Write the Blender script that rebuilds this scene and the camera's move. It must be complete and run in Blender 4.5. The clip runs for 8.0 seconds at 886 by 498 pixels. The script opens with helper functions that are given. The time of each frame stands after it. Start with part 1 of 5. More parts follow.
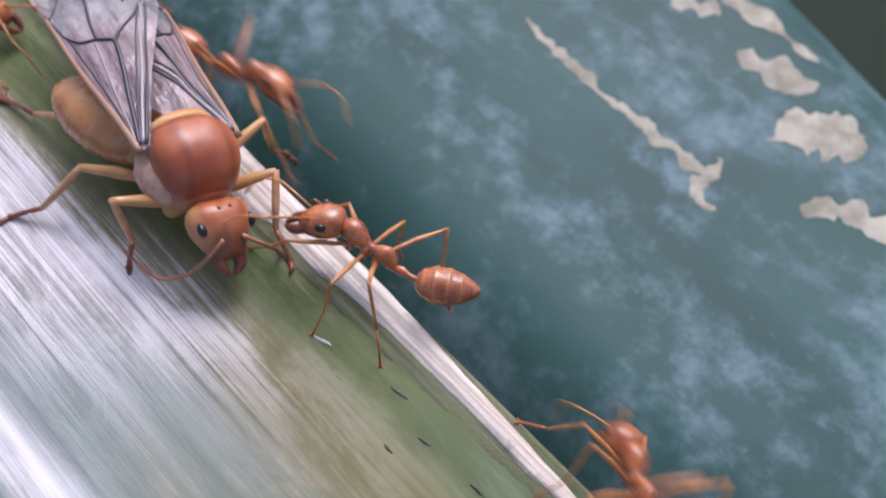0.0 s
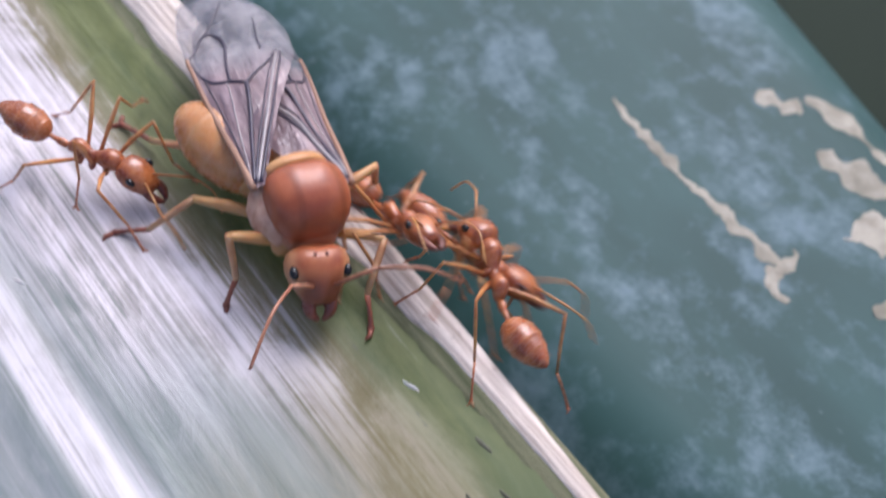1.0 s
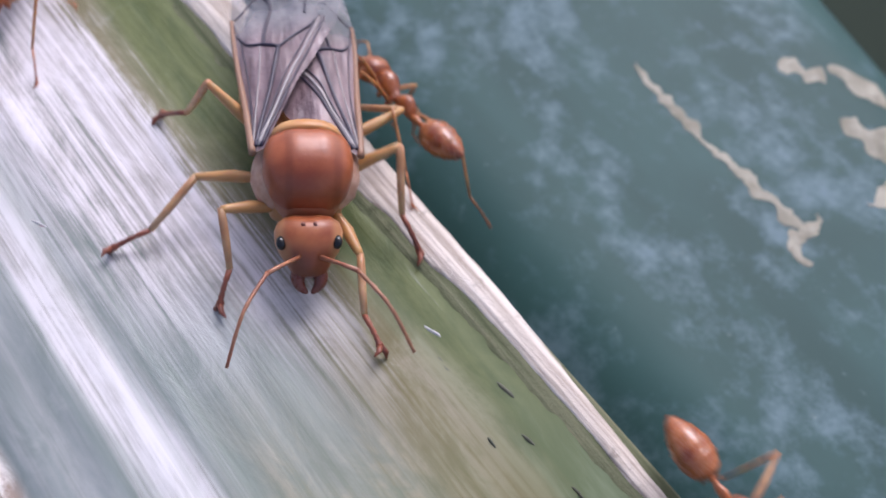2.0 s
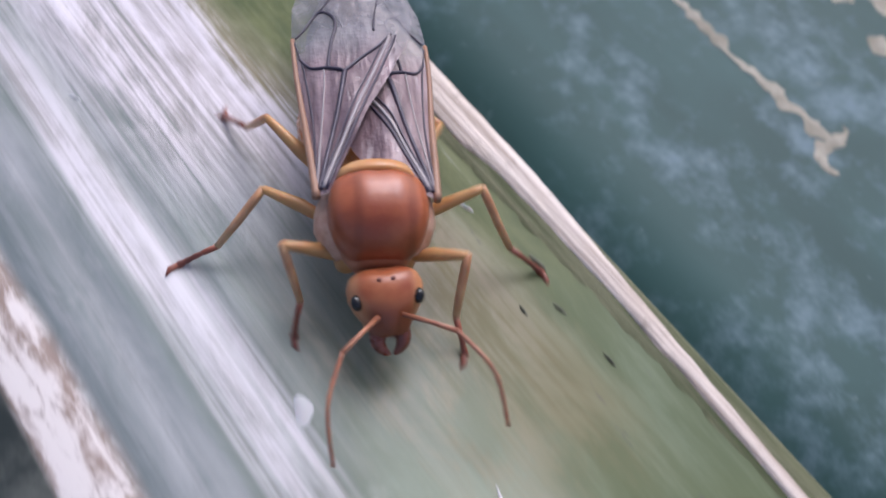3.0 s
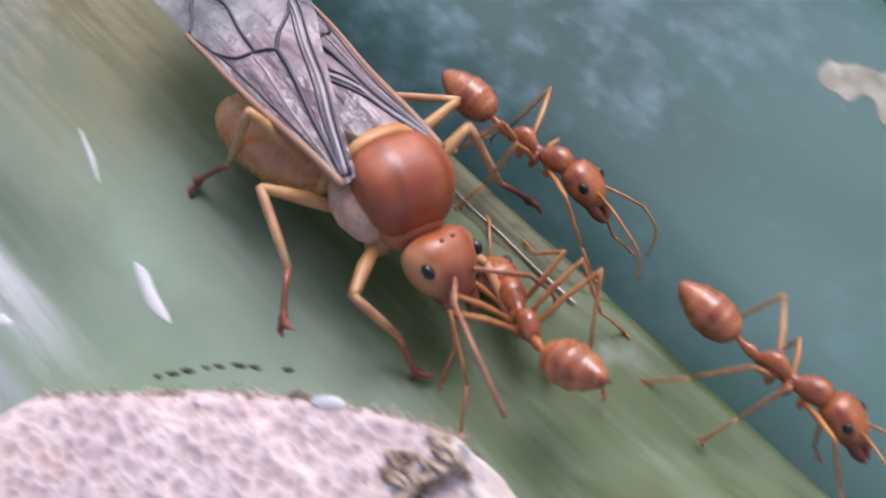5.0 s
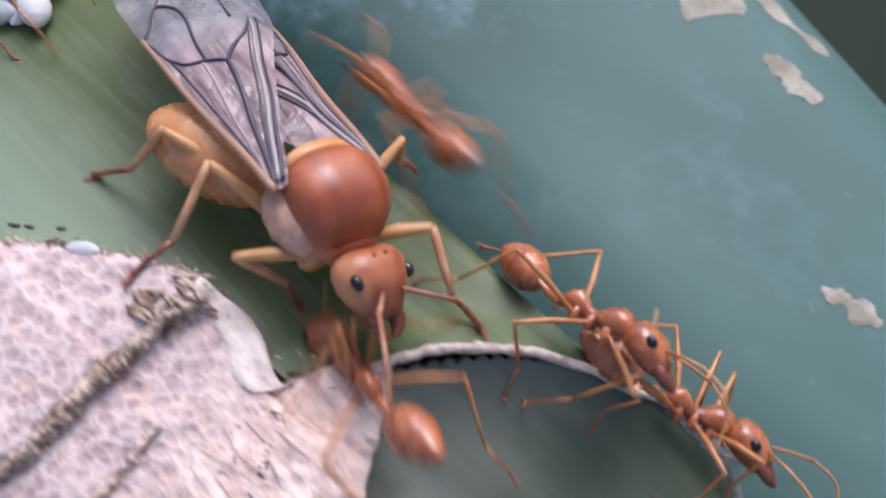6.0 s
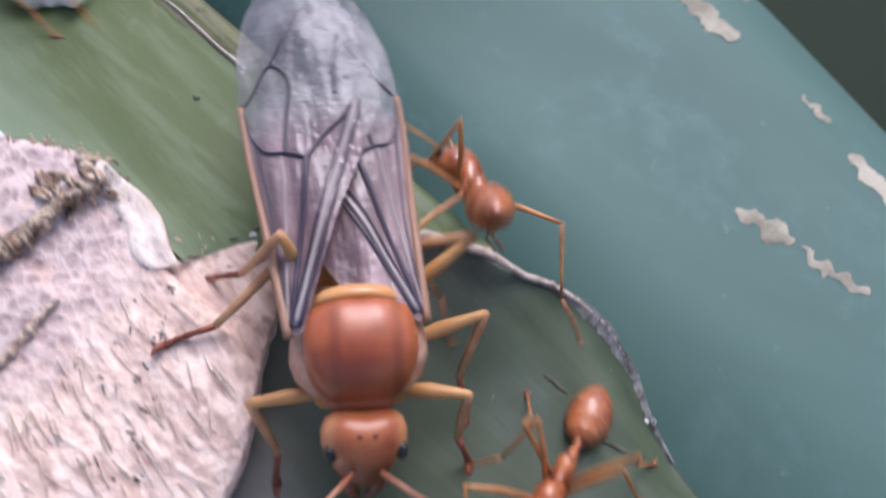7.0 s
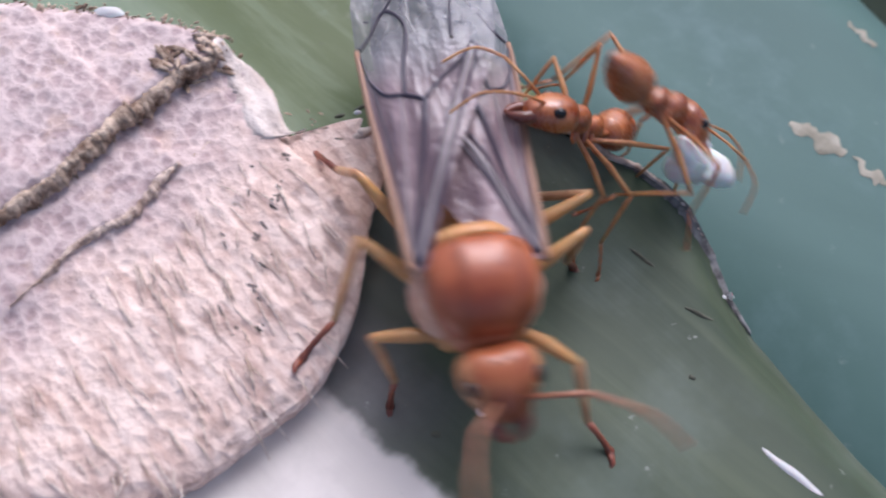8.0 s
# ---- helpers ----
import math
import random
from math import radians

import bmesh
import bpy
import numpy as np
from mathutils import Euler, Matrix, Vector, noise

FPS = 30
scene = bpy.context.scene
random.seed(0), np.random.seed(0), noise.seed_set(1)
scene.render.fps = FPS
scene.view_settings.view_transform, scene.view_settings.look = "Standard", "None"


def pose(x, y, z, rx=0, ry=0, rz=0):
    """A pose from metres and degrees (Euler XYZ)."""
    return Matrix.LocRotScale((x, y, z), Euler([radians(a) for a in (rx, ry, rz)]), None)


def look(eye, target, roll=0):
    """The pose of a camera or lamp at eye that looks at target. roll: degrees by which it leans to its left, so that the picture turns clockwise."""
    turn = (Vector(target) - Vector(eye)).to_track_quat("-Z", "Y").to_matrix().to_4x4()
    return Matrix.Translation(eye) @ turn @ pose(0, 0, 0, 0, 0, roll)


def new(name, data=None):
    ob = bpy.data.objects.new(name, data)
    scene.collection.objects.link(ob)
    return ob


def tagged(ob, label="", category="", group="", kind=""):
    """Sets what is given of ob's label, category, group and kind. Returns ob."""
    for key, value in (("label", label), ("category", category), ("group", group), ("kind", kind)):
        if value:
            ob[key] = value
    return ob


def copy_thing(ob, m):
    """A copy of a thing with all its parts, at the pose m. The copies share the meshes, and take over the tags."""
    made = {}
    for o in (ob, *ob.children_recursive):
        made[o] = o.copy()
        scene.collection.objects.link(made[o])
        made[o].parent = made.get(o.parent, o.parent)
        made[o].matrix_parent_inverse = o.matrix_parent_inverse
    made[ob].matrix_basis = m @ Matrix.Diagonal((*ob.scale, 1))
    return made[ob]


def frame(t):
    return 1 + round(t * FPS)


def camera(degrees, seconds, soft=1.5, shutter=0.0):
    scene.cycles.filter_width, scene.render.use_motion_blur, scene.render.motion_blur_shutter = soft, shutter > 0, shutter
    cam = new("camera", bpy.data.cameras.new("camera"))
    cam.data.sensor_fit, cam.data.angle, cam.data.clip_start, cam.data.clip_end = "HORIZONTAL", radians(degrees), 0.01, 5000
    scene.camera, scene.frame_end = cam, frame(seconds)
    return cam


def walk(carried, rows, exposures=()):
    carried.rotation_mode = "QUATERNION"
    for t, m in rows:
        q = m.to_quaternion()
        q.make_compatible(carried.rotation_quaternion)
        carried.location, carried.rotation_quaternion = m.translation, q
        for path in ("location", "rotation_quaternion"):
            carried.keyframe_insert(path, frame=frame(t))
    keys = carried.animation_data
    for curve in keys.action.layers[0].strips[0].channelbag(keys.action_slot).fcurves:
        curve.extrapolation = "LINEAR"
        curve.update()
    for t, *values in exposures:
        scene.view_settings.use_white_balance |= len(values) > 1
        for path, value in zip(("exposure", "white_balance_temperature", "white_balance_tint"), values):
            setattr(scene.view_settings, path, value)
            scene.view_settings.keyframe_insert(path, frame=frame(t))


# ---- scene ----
# ---- camera and its walk ----
MM = 0.001
cam = camera(44, 8.0, soft=1.7, shutter=0.6)
cam.data.dof.use_dof = True
cam.data.dof.focus_distance = 0.0485
cam.data.dof.aperture_fstop = 64


def sight(x, y, z, yaw, pitch, roll):
    """A camera pose from millimetres and degrees: yaw from +y to the left, pitch up."""
    a, b = radians(yaw), radians(pitch)
    eye = Vector((x, y, z)) * MM
    ahead = Vector((-math.sin(a) * math.cos(b), math.cos(a) * math.cos(b), math.sin(b)))
    return look(eye, eye + ahead, roll)


walk(cam, [
    (0.0, sight(-0.01, -29.59, 45.96, 0.29, -58.87, -0.14)),
    (0.2, sight(-1.00, -30.57, 45.02, -1.05, -57.77, 1.63)),
    (0.5, sight(-3.13, -29.63, 46.27, -0.52, -57.69, 4.11)),
    (0.8, sight(-3.57, -30.30, 46.94, 1.52, -55.67, 4.26)),
    (1.0, sight(-4.20, -31.24, 46.08, 1.40, -54.83, 4.87)),
    (1.2, sight(-3.15, -33.28, 44.40, 2.05, -53.82, 4.57)),
    (2.3, sight(-5.50, -33.41, 43.94, 2.29, -54.83, 4.94)),
    (2.5, sight(-5.94, -33.40, 43.95, 2.43, -54.96, 5.00)),
    (3.0, sight(-5.18, -38.05, 40.91, 2.56, -55.00, 5.72)),
    (3.2, sight(-2.40, -40.50, 40.41, 4.30, -54.37, 3.52)),
    (3.5, sight(-0.52, -44.38, 38.93, 2.97, -56.38, 4.56)),
    (3.8, sight(0.95, -43.88, 41.19, 3.86, -58.09, 3.67)),
    (4.0, sight(1.45, -44.57, 40.56, 3.73, -57.88, 3.73)),
    (4.2, sight(3.70, -44.57, 41.29, 4.13, -58.52, 3.54)),
    (5.3, sight(14.93, -48.97, 41.10, -6.41, -64.68, 3.40)),
    (5.5, sight(17.19, -50.37, 41.14, -6.85, -64.81, 4.20)),
    (5.7, sight(18.15, -51.39, 41.16, -6.53, -64.46, 4.13)),
    (6.0, sight(20.73, -53.32, 41.38, -5.50, -64.18, 3.12)),
    (6.3, sight(22.20, -55.07, 40.98, -5.00, -63.91, 3.14)),
    (6.5, sight(22.28, -54.91, 41.53, -6.19, -63.69, 3.56)),
    (7.0, sight(24.93, -60.31, 39.40, -4.43, -61.18, 1.65)),
    (7.2, sight(24.43, -61.68, 37.34, -5.83, -59.96, 2.98)),
    (7.5, sight(24.56, -66.18, 37.30, -4.46, -59.01, 1.52)),
    (7.7, sight(22.60, -66.64, 38.38, -4.85, -59.69, 1.83)),
    (8.0, sight(19.62, -66.38, 38.67, -6.80, -60.38, 4.27)),
], ((0.0, 0.02), (1.2, 0.03), (2.5, -0.19), (4.2, -0.24), (5.3, 0.04), (7.2, 0.04), (8.0, -0.10)))

# ---- light ----
SUN_ELEVATION, SUN_AZIMUTH = radians(52), radians(18)  # azimuth from +y towards +x
world = bpy.data.worlds.new("world")
scene.world = world
world.use_nodes = True
sky = world.node_tree.nodes.new("ShaderNodeTexSky")
sky.sky_type, sky.sun_disc = "NISHITA", False
sky.sun_elevation, sky.sun_rotation = SUN_ELEVATION, SUN_AZIMUTH
sky.air_density, sky.dust_density, sky.ozone_density = 0.6, 4.0, 1.8
back = world.node_tree.nodes["Background"]
world.node_tree.links.new(sky.outputs[0], back.inputs[0])
back.inputs[1].default_value = 0.255
sun = new("sun", bpy.data.lights.new("sun", "SUN"))
sun.data.energy, sun.data.angle, sun.data.color = 1.55, radians(32), (0.86, 0.95, 1.30)
sun.matrix_world = look((0, 0, 0), (-math.sin(SUN_AZIMUTH) * math.cos(SUN_ELEVATION), -math.cos(SUN_AZIMUTH) * math.cos(SUN_ELEVATION), -math.sin(SUN_ELEVATION)))


# ---- materials ----
class Nodes:
    """A small hand for building node materials."""

    def __init__(self, name):
        self.mat = bpy.data.materials.new(name)
        self.mat.use_nodes = True
        self.tree = self.mat.node_tree
        self.bsdf = self.tree.nodes["Principled BSDF"]
        self.coord = self.tree.nodes.new("ShaderNodeTexCoord").outputs["Object"]

    def put(self, value, socket):
        if isinstance(value, bpy.types.NodeSocket):
            self.tree.links.new(value, socket)
        else:
            socket.default_value = value

    def scaled(self, x, y, z, coord=None):
        n = self.tree.nodes.new("ShaderNodeMapping")
        self.put(coord or self.coord, n.inputs[0])
        n.inputs["Scale"].default_value = (x, y, z)
        return n.outputs[0]

    def noise(self, scale, detail=4.0, rough=0.55, coord=None, distort=0.0):
        n = self.tree.nodes.new("ShaderNodeTexNoise")
        self.put(coord or self.coord, n.inputs["Vector"])
        n.inputs["Scale"].default_value, n.inputs["Detail"].default_value = scale, detail
        n.inputs["Roughness"].default_value, n.inputs["Distortion"].default_value = rough, distort
        return n.outputs[0]

    def voronoi(self, scale, coord=None, feature="F1"):
        n = self.tree.nodes.new("ShaderNodeTexVoronoi")
        n.feature = feature
        self.put(coord or self.coord, n.inputs["Vector"])
        n.inputs["Scale"].default_value = scale
        return n.outputs["Distance"]

    def axis(self, index):
        n = self.tree.nodes.new("ShaderNodeSeparateXYZ")
        self.put(self.coord, n.inputs[0])
        return n.outputs[index]

    def math(self, op, a, b=0.0, c=0.0):
        n = self.tree.nodes.new("ShaderNodeMath")
        n.operation = op
        for value, socket in zip((a, b, c), n.inputs):
            self.put(value, socket)
        return n.outputs[0]

    def step(self, value, low, high, a=0.0, b=1.0):
        n = self.tree.nodes.new("ShaderNodeMapRange")
        n.interpolation_type = "SMOOTHSTEP"
        for v, socket in zip((value, low, high, a, b), n.inputs):
            self.put(v, socket)
        return n.outputs[0]

    def mix(self, fac, a, b):
        n = self.tree.nodes.new("ShaderNodeMix")
        n.data_type = "RGBA"
        self.put(fac, n.inputs[0])
        for v, socket in ((a, n.inputs[6]), (b, n.inputs[7])):
            self.put((*v, 1) if isinstance(v, tuple) else v, socket)
        return n.outputs[2]

    def bump(self, height, strength, distance):
        n = self.tree.nodes.new("ShaderNodeBump")
        n.inputs["Strength"].default_value, n.inputs["Distance"].default_value = strength, distance
        self.put(height, n.inputs["Height"])
        self.tree.links.new(n.outputs[0], self.bsdf.inputs["Normal"])

    def set(self, **values):
        for key, value in values.items():
            socket = self.bsdf.inputs[key.replace("_", " ")]
            self.put((*value, 1) if isinstance(value, tuple) and len(value) == 3 and socket.type == "RGBA" else value, socket)
        return self.mat


def leaf_material():
    m = Nodes("leaf")
    fibre = m.noise(1.0, 5, 0.62, m.scaled(70, 2300, 1100), 0.1)
    streak = m.noise(1.0, 5, 0.62, m.scaled(24, 340, 200), 0.2)
    hair = m.noise(1.0, 3, 0.6, m.scaled(40, 7500, 3600))
    broad = m.noise(1.0, 4, 0.55, m.scaled(20, 110, 80), 0.4)
    blot = m.noise(1.0, 6, 0.68, m.scaled(170, 480, 340), 0.6)
    patch = m.noise(160, 5, 0.6)
    u, v = m.axis(0), m.axis(1)
    wob = m.math("MULTIPLY_ADD", broad, 0.006, m.math("MULTIPLY_ADD", streak, 0.003, -0.0045))
    vw = m.math("ADD", v, wob)
    vq = m.math("ADD", v, m.math("MULTIPLY_ADD", patch, 0.0045, -0.00225))
    green = m.mix(m.step(m.math("MULTIPLY_ADD", blot, 0.65, m.math("MULTIPLY", streak, 0.35)), 0.36, 0.64), (0.052, 0.074, 0.016), (0.118, 0.135, 0.044))
    green = m.mix(m.step(broad, 0.55, 0.75, 0, 0.6), green, (0.12, 0.105, 0.06))
    olive = m.mix(m.step(m.math("MULTIPLY_ADD", fibre, 0.3, m.math("MULTIPLY_ADD", blot, 0.4, m.math("MULTIPLY", streak, 0.3))), 0.38, 0.62), (0.140, 0.117, 0.050), (0.30, 0.265, 0.185))
    bleached = m.mix(m.step(m.math("MULTIPLY_ADD", hair, 0.34, m.math("MULTIPLY_ADD", blot, 0.36, m.math("MULTIPLY", fibre, 0.3))), 0.40, 0.58), (0.33, 0.295, 0.28), (0.72, 0.665, 0.69))
    # teal band, with the sky's reflected sheen put into its colour
    blue = m.mix(m.step(streak, 0.33, 0.68), (0.105, 0.140, 0.118), (0.185, 0.225, 0.215))
    dry = m.mix(m.step(m.math("MULTIPLY_ADD", m.noise(1.0, 6, 0.7, m.scaled(420, 1500, 800), 0.4), 0.65, m.math("MULTIPLY", streak, 0.35)), 0.41, 0.57), (0.36, 0.26, 0.21), (0.84, 0.75, 0.70))
    dark = m.mix(m.step(patch, 0.4, 0.6), (0.03, 0.034, 0.026), (0.16, 0.16, 0.13))
    # bands across the leaf, from its ridge to the far margin; near the node the fibres reach closer to the ridge
    vb = m.math("ADD", vw, m.step(u, -0.046, -0.026, 0.0, -0.0022))
    uw = m.math("MULTIPLY_ADD", broad, 0.014, u)
    tan = m.mix(m.step(blot, 0.35, 0.65), (0.066, 0.080, 0.022), (0.088, 0.104, 0.037))
    soft = m.mix(m.step(blot, 0.35, 0.65), (0.062, 0.092, 0.052), (0.090, 0.120, 0.082))
    c = m.mix(m.step(vb, -0.0064, -0.0084), green, olive)
    c = m.mix(m.step(vb, -0.0100, -0.0128), c, blue)
    c = m.mix(m.math("MULTIPLY", m.step(vq, -0.0040, -0.0064), m.step(uw, -0.014, -0.006)), c, tan)
    c = m.mix(m.math("MULTIPLY", m.step(vq, -0.0070, -0.0110), m.step(uw, -0.024, -0.008)), c, soft)
    grain = m.math("ADD", m.math("MULTIPLY_ADD", hair, 0.20, m.math("MULTIPLY", fibre, 0.24)), m.math("MULTIPLY_ADD", blot, 0.20, m.math("MULTIPLY_ADD", streak, 0.23, m.math("MULTIPLY", broad, 0.13))))
    thick = m.math("ADD", m.step(vb, -0.0062, -0.0104, 0.61, 0.425), m.step(vb, -0.0125, -0.0160, 0.0, 0.03))
    white = m.step(m.math("SUBTRACT", grain, thick), -0.045, 0.05)
    white = m.math("MULTIPLY", white, m.step(uw, -0.012, -0.030))
    white = m.math("MULTIPLY", white, m.math("SUBTRACT", 1.0, m.math("MULTIPLY", m.step(vb, -0.0108, -0.0130), m.step(uw, -0.034, -0.020, 0, 0.75))))
    white = m.math("MULTIPLY", white, m.step(vb, -0.0178, -0.0142, 0.22, 1.0))
    c = m.mix(white, c, bleached)
    vs = m.math("ADD", v, m.math("MULTIPLY_ADD", broad, 0.0030, m.math("MULTIPLY_ADD", streak, 0.0012, -0.0021)))
    # whitish stripes: bleached streaks together with glossy glints painted as colour
    stripes = m.step(m.noise(1.0, 3, 0.55, m.scaled(12, 330, 200), 0.3), 0.54, 0.68, 0, 0.8)
    c = m.mix(m.math("MULTIPLY", m.math("MULTIPLY", stripes, m.step(uw, 0.0, -0.012)), m.step(vw, -0.010, -0.0165)), c, bleached)
    # towards the node the leaf is fresh and smooth
    fresh = m.mix(m.step(m.noise(1.0, 4, 0.5, m.scaled(60, 130, 100)), 0.2, 0.8), (0.046, 0.074, 0.016), (0.080, 0.108, 0.034))
    # paler away from the ridge: the sheen of a curved leaf, painted in
    fresh = m.mix(m.step(vq, -0.0062, -0.0135), fresh, m.mix(m.step(patch, 0.3, 0.7), (0.150, 0.222, 0.138), (0.215, 0.292, 0.205)))
    fresh_fac = m.math("MAXIMUM", m.step(uw, -0.012, 0.006), m.math("MULTIPLY", m.step(uw, -0.018, -0.008), m.step(vq, -0.016, -0.012)))
    fresh = m.mix(m.step(m.noise(1.0, 5, 0.65, m.scaled(90, 700, 400), 0.3), 0.42, 0.66, 0.0, 0.35), fresh, (0.19, 0.235, 0.15))
    c = m.mix(m.math("MULTIPLY", fresh_fac, 0.97), c, fresh)
    # brown fibrous field; the queen's olive shadow tone is mixed into its colour
    brown = m.math("MULTIPLY", m.math("MULTIPLY", m.step(vw, -0.0166, -0.0126), m.step(vw, -0.0030, -0.0058)), m.math("MULTIPLY", m.step(uw, -0.026, -0.014), m.step(uw, -0.002, -0.010)))
    c = m.mix(m.math("MULTIPLY", brown, m.step(m.math("MULTIPLY_ADD", blot, 0.6, m.math("MULTIPLY", broad, 0.4)), 0.42, 0.56, 0.35, 0.9)), c, m.mix(m.step(m.math("MULTIPLY_ADD", fibre, 0.5, m.math("MULTIPLY", blot, 0.5)), 0.40, 0.60), (0.130, 0.110, 0.036), m.mix(m.step(uw, -0.020, -0.008), (0.30, 0.262, 0.188), (0.17, 0.15, 0.068))))
    # broken pale stripe, its bright glints painted into the base colour
    pale = m.math("MULTIPLY", m.step(vs, -0.0164, -0.0174), m.step(vs, -0.0194, -0.0182))
    pale = m.math("MULTIPLY", pale, m.math("MULTIPLY", m.step(uw, 0.006, -0.010), m.step(m.noise(1.0, 5, 0.65, m.scaled(60, 620, 300), 0.2), 0.42, 0.64, 0.0, 0.85)))
    c = m.mix(pale, c, m.mix(streak, (0.44, 0.42, 0.43), (0.78, 0.74, 0.76)))
    c = m.mix(m.math("MULTIPLY", m.math("MULTIPLY", m.step(vs, -0.0190, -0.0200), m.step(uw, 0.010, -0.004)), 0.8), c, m.mix(m.step(m.math("MULTIPLY_ADD", blot, 0.3, m.math("MULTIPLY", streak, 0.7)), 0.36, 0.64), (0.12, 0.15, 0.15), (0.30, 0.305, 0.315)))
    c = m.mix(m.math("MULTIPLY", m.step(vs, -0.0225, -0.0234), m.step(uw, 0.004, -0.003)), c, dry)
    c = m.mix(m.step(vs, -0.0252, -0.0257), c, dark)
    specks = m.math("MULTIPLY", m.step(m.noise(1.0, 3, 0.7, m.scaled(350, 1300, 800)), 0.66, 0.72), m.step(v, -0.010, -0.004))
    c = m.mix(m.math("MULTIPLY", specks, 0.6), c, (0.06, 0.06, 0.05))
    c = m.mix(m.step(patch, 0.62, 0.8, 0.0, 0.35), c, (0.5, 0.5, 0.48))
    smooth = m.math("SUBTRACT", 1.0, m.math("MULTIPLY", m.math("MAXIMUM", m.step(uw, -0.030, -0.016), m.step(vw, -0.014, -0.017)), 0.88))
    m.bump(m.math("MULTIPLY", smooth, m.math("ADD", m.math("MULTIPLY", fibre, 0.6), blot)), 0.4, 0.00025)
    sheen = m.math("MAXIMUM", m.step(vq, -0.007, -0.013), m.math("MULTIPLY", m.step(uw, -0.020, -0.006), m.step(vq, -0.006, -0.012)))
    dull = m.math("MULTIPLY", white, 0.6)
    return m.set(Base_Color=c, Roughness=m.math("ADD", m.step(sheen, 0, 1, 0.50, 0.36), m.math("MULTIPLY", m.step(streak, 0.25, 0.75, -0.01, 0.05), m.math("SUBTRACT", 1.0, fresh_fac))), Specular_IOR_Level=m.math("MULTIPLY", m.step(sheen, 0, 1, 0.32, 0.60), m.math("SUBTRACT", 1.0, dull)))


def lower_leaf_material():
    m = Nodes("lower_leaf")
    streak = m.noise(1.0, 4, 0.6, m.scaled(30, 320, 200), 0.4)
    cloud = m.noise(130, 5, 0.6)
    u, v = m.axis(0), m.axis(1)
    c = m.mix(m.step(streak, 0.3, 0.7), (0.036, 0.054, 0.032), (0.078, 0.098, 0.058))
    c = m.mix(m.step(cloud, 0.5, 0.75, 0, 0.5), c, (0.12, 0.15, 0.125))
    # lighter below the torn lip: diffuse light there is put into the colour
    c = m.mix(m.math("MULTIPLY", m.step(u, 0.0235, 0.018), m.step(streak, 0.25, 0.75, 0.45, 0.95)), c, (0.190, 0.200, 0.165))
    vw = m.math("MULTIPLY_ADD", m.noise(240, 4, 0.6), 0.0028, v)
    grey = m.mix(m.step(cloud, 0.4, 0.6), (0.58, 0.525, 0.49), (0.70, 0.635, 0.595))
    # grey field beside the scar, its colour raised to offset the shade there
    c = m.mix(m.math("MULTIPLY", m.step(vw, -0.0094, -0.0118), m.step(u, 0.0275, 0.0215, 0, 0.85)), c, m.mix(m.step(cloud, 0.4, 0.6), (0.14, 0.132, 0.128), (0.21, 0.195, 0.19)))
    c = m.mix(m.math("MULTIPLY", m.step(vw, -0.0134, -0.0142), m.step(u, 0.040, 0.030)), c, grey)
    c = m.mix(m.step(m.noise(900, 3, 0.7), 0.68, 0.76, 0, 0.5), c, (0.35, 0.36, 0.33))
    m.bump(m.math("ADD", streak, m.math("MULTIPLY", cloud, 0.5)), 0.35, 0.0002)
    return m.set(Base_Color=c, Roughness=0.5, Specular_IOR_Level=0.28)


def stem_material():
    m = Nodes("stem")
    streak = m.noise(1.0, 4, 0.55, m.scaled(35, 90, 60), 0.5)
    bloom = m.math("MULTIPLY_ADD", m.noise(480, 5, 0.65), 0.45, m.math("MULTIPLY", m.noise(120, 6, 0.62, m.scaled(0.7, 1.3, 1), 0.3), 0.6))
    fine = m.noise(600, 4, 0.6)
    u = m.axis(0)
    c = m.mix(m.step(streak, 0.3, 0.7), (0.024, 0.062, 0.058), (0.038, 0.090, 0.086))
    c = m.mix(m.math("MULTIPLY", m.step(bloom, 0.50, 0.70), m.step(u, 0.030, -0.005, 0.65, 0.85)), c, (0.135, 0.20, 0.235))
    c = m.mix(m.math("MULTIPLY", m.step(u, -0.008, 0.012, 0, 0.9), m.step(streak, 0.2, 0.8, 0.7, 1)), c, (0.086, 0.156, 0.140))
    c = m.mix(m.step(fine, 0.66, 0.8, 0, 0.4), c, (0.30, 0.34, 0.36))
    m.bump(m.math("ADD", streak, m.math("MULTIPLY", fine, 0.15)), 0.3, 0.0004)
    return m.set(Base_Color=c, Roughness=0.55, Specular_IOR_Level=0.22)


def dry_material(name, dark, light, scale=(250, 2200, 900), bump=0.6):
    m = Nodes(name)
    fibre = m.noise(1.0, 5, 0.65, m.scaled(*scale))
    spot = m.noise(700, 5, 0.65)
    c = m.mix(m.step(fibre, 0.32, 0.66), dark, light)
    c = m.mix(m.step(spot, 0.58, 0.72, 0, 0.6), c, tuple(0.62 * x for x in dark))
    m.bump(m.math("ADD", fibre, spot), bump, 0.00025)
    return m.set(Base_Color=c, Roughness=0.75, Specular_IOR_Level=0.3)


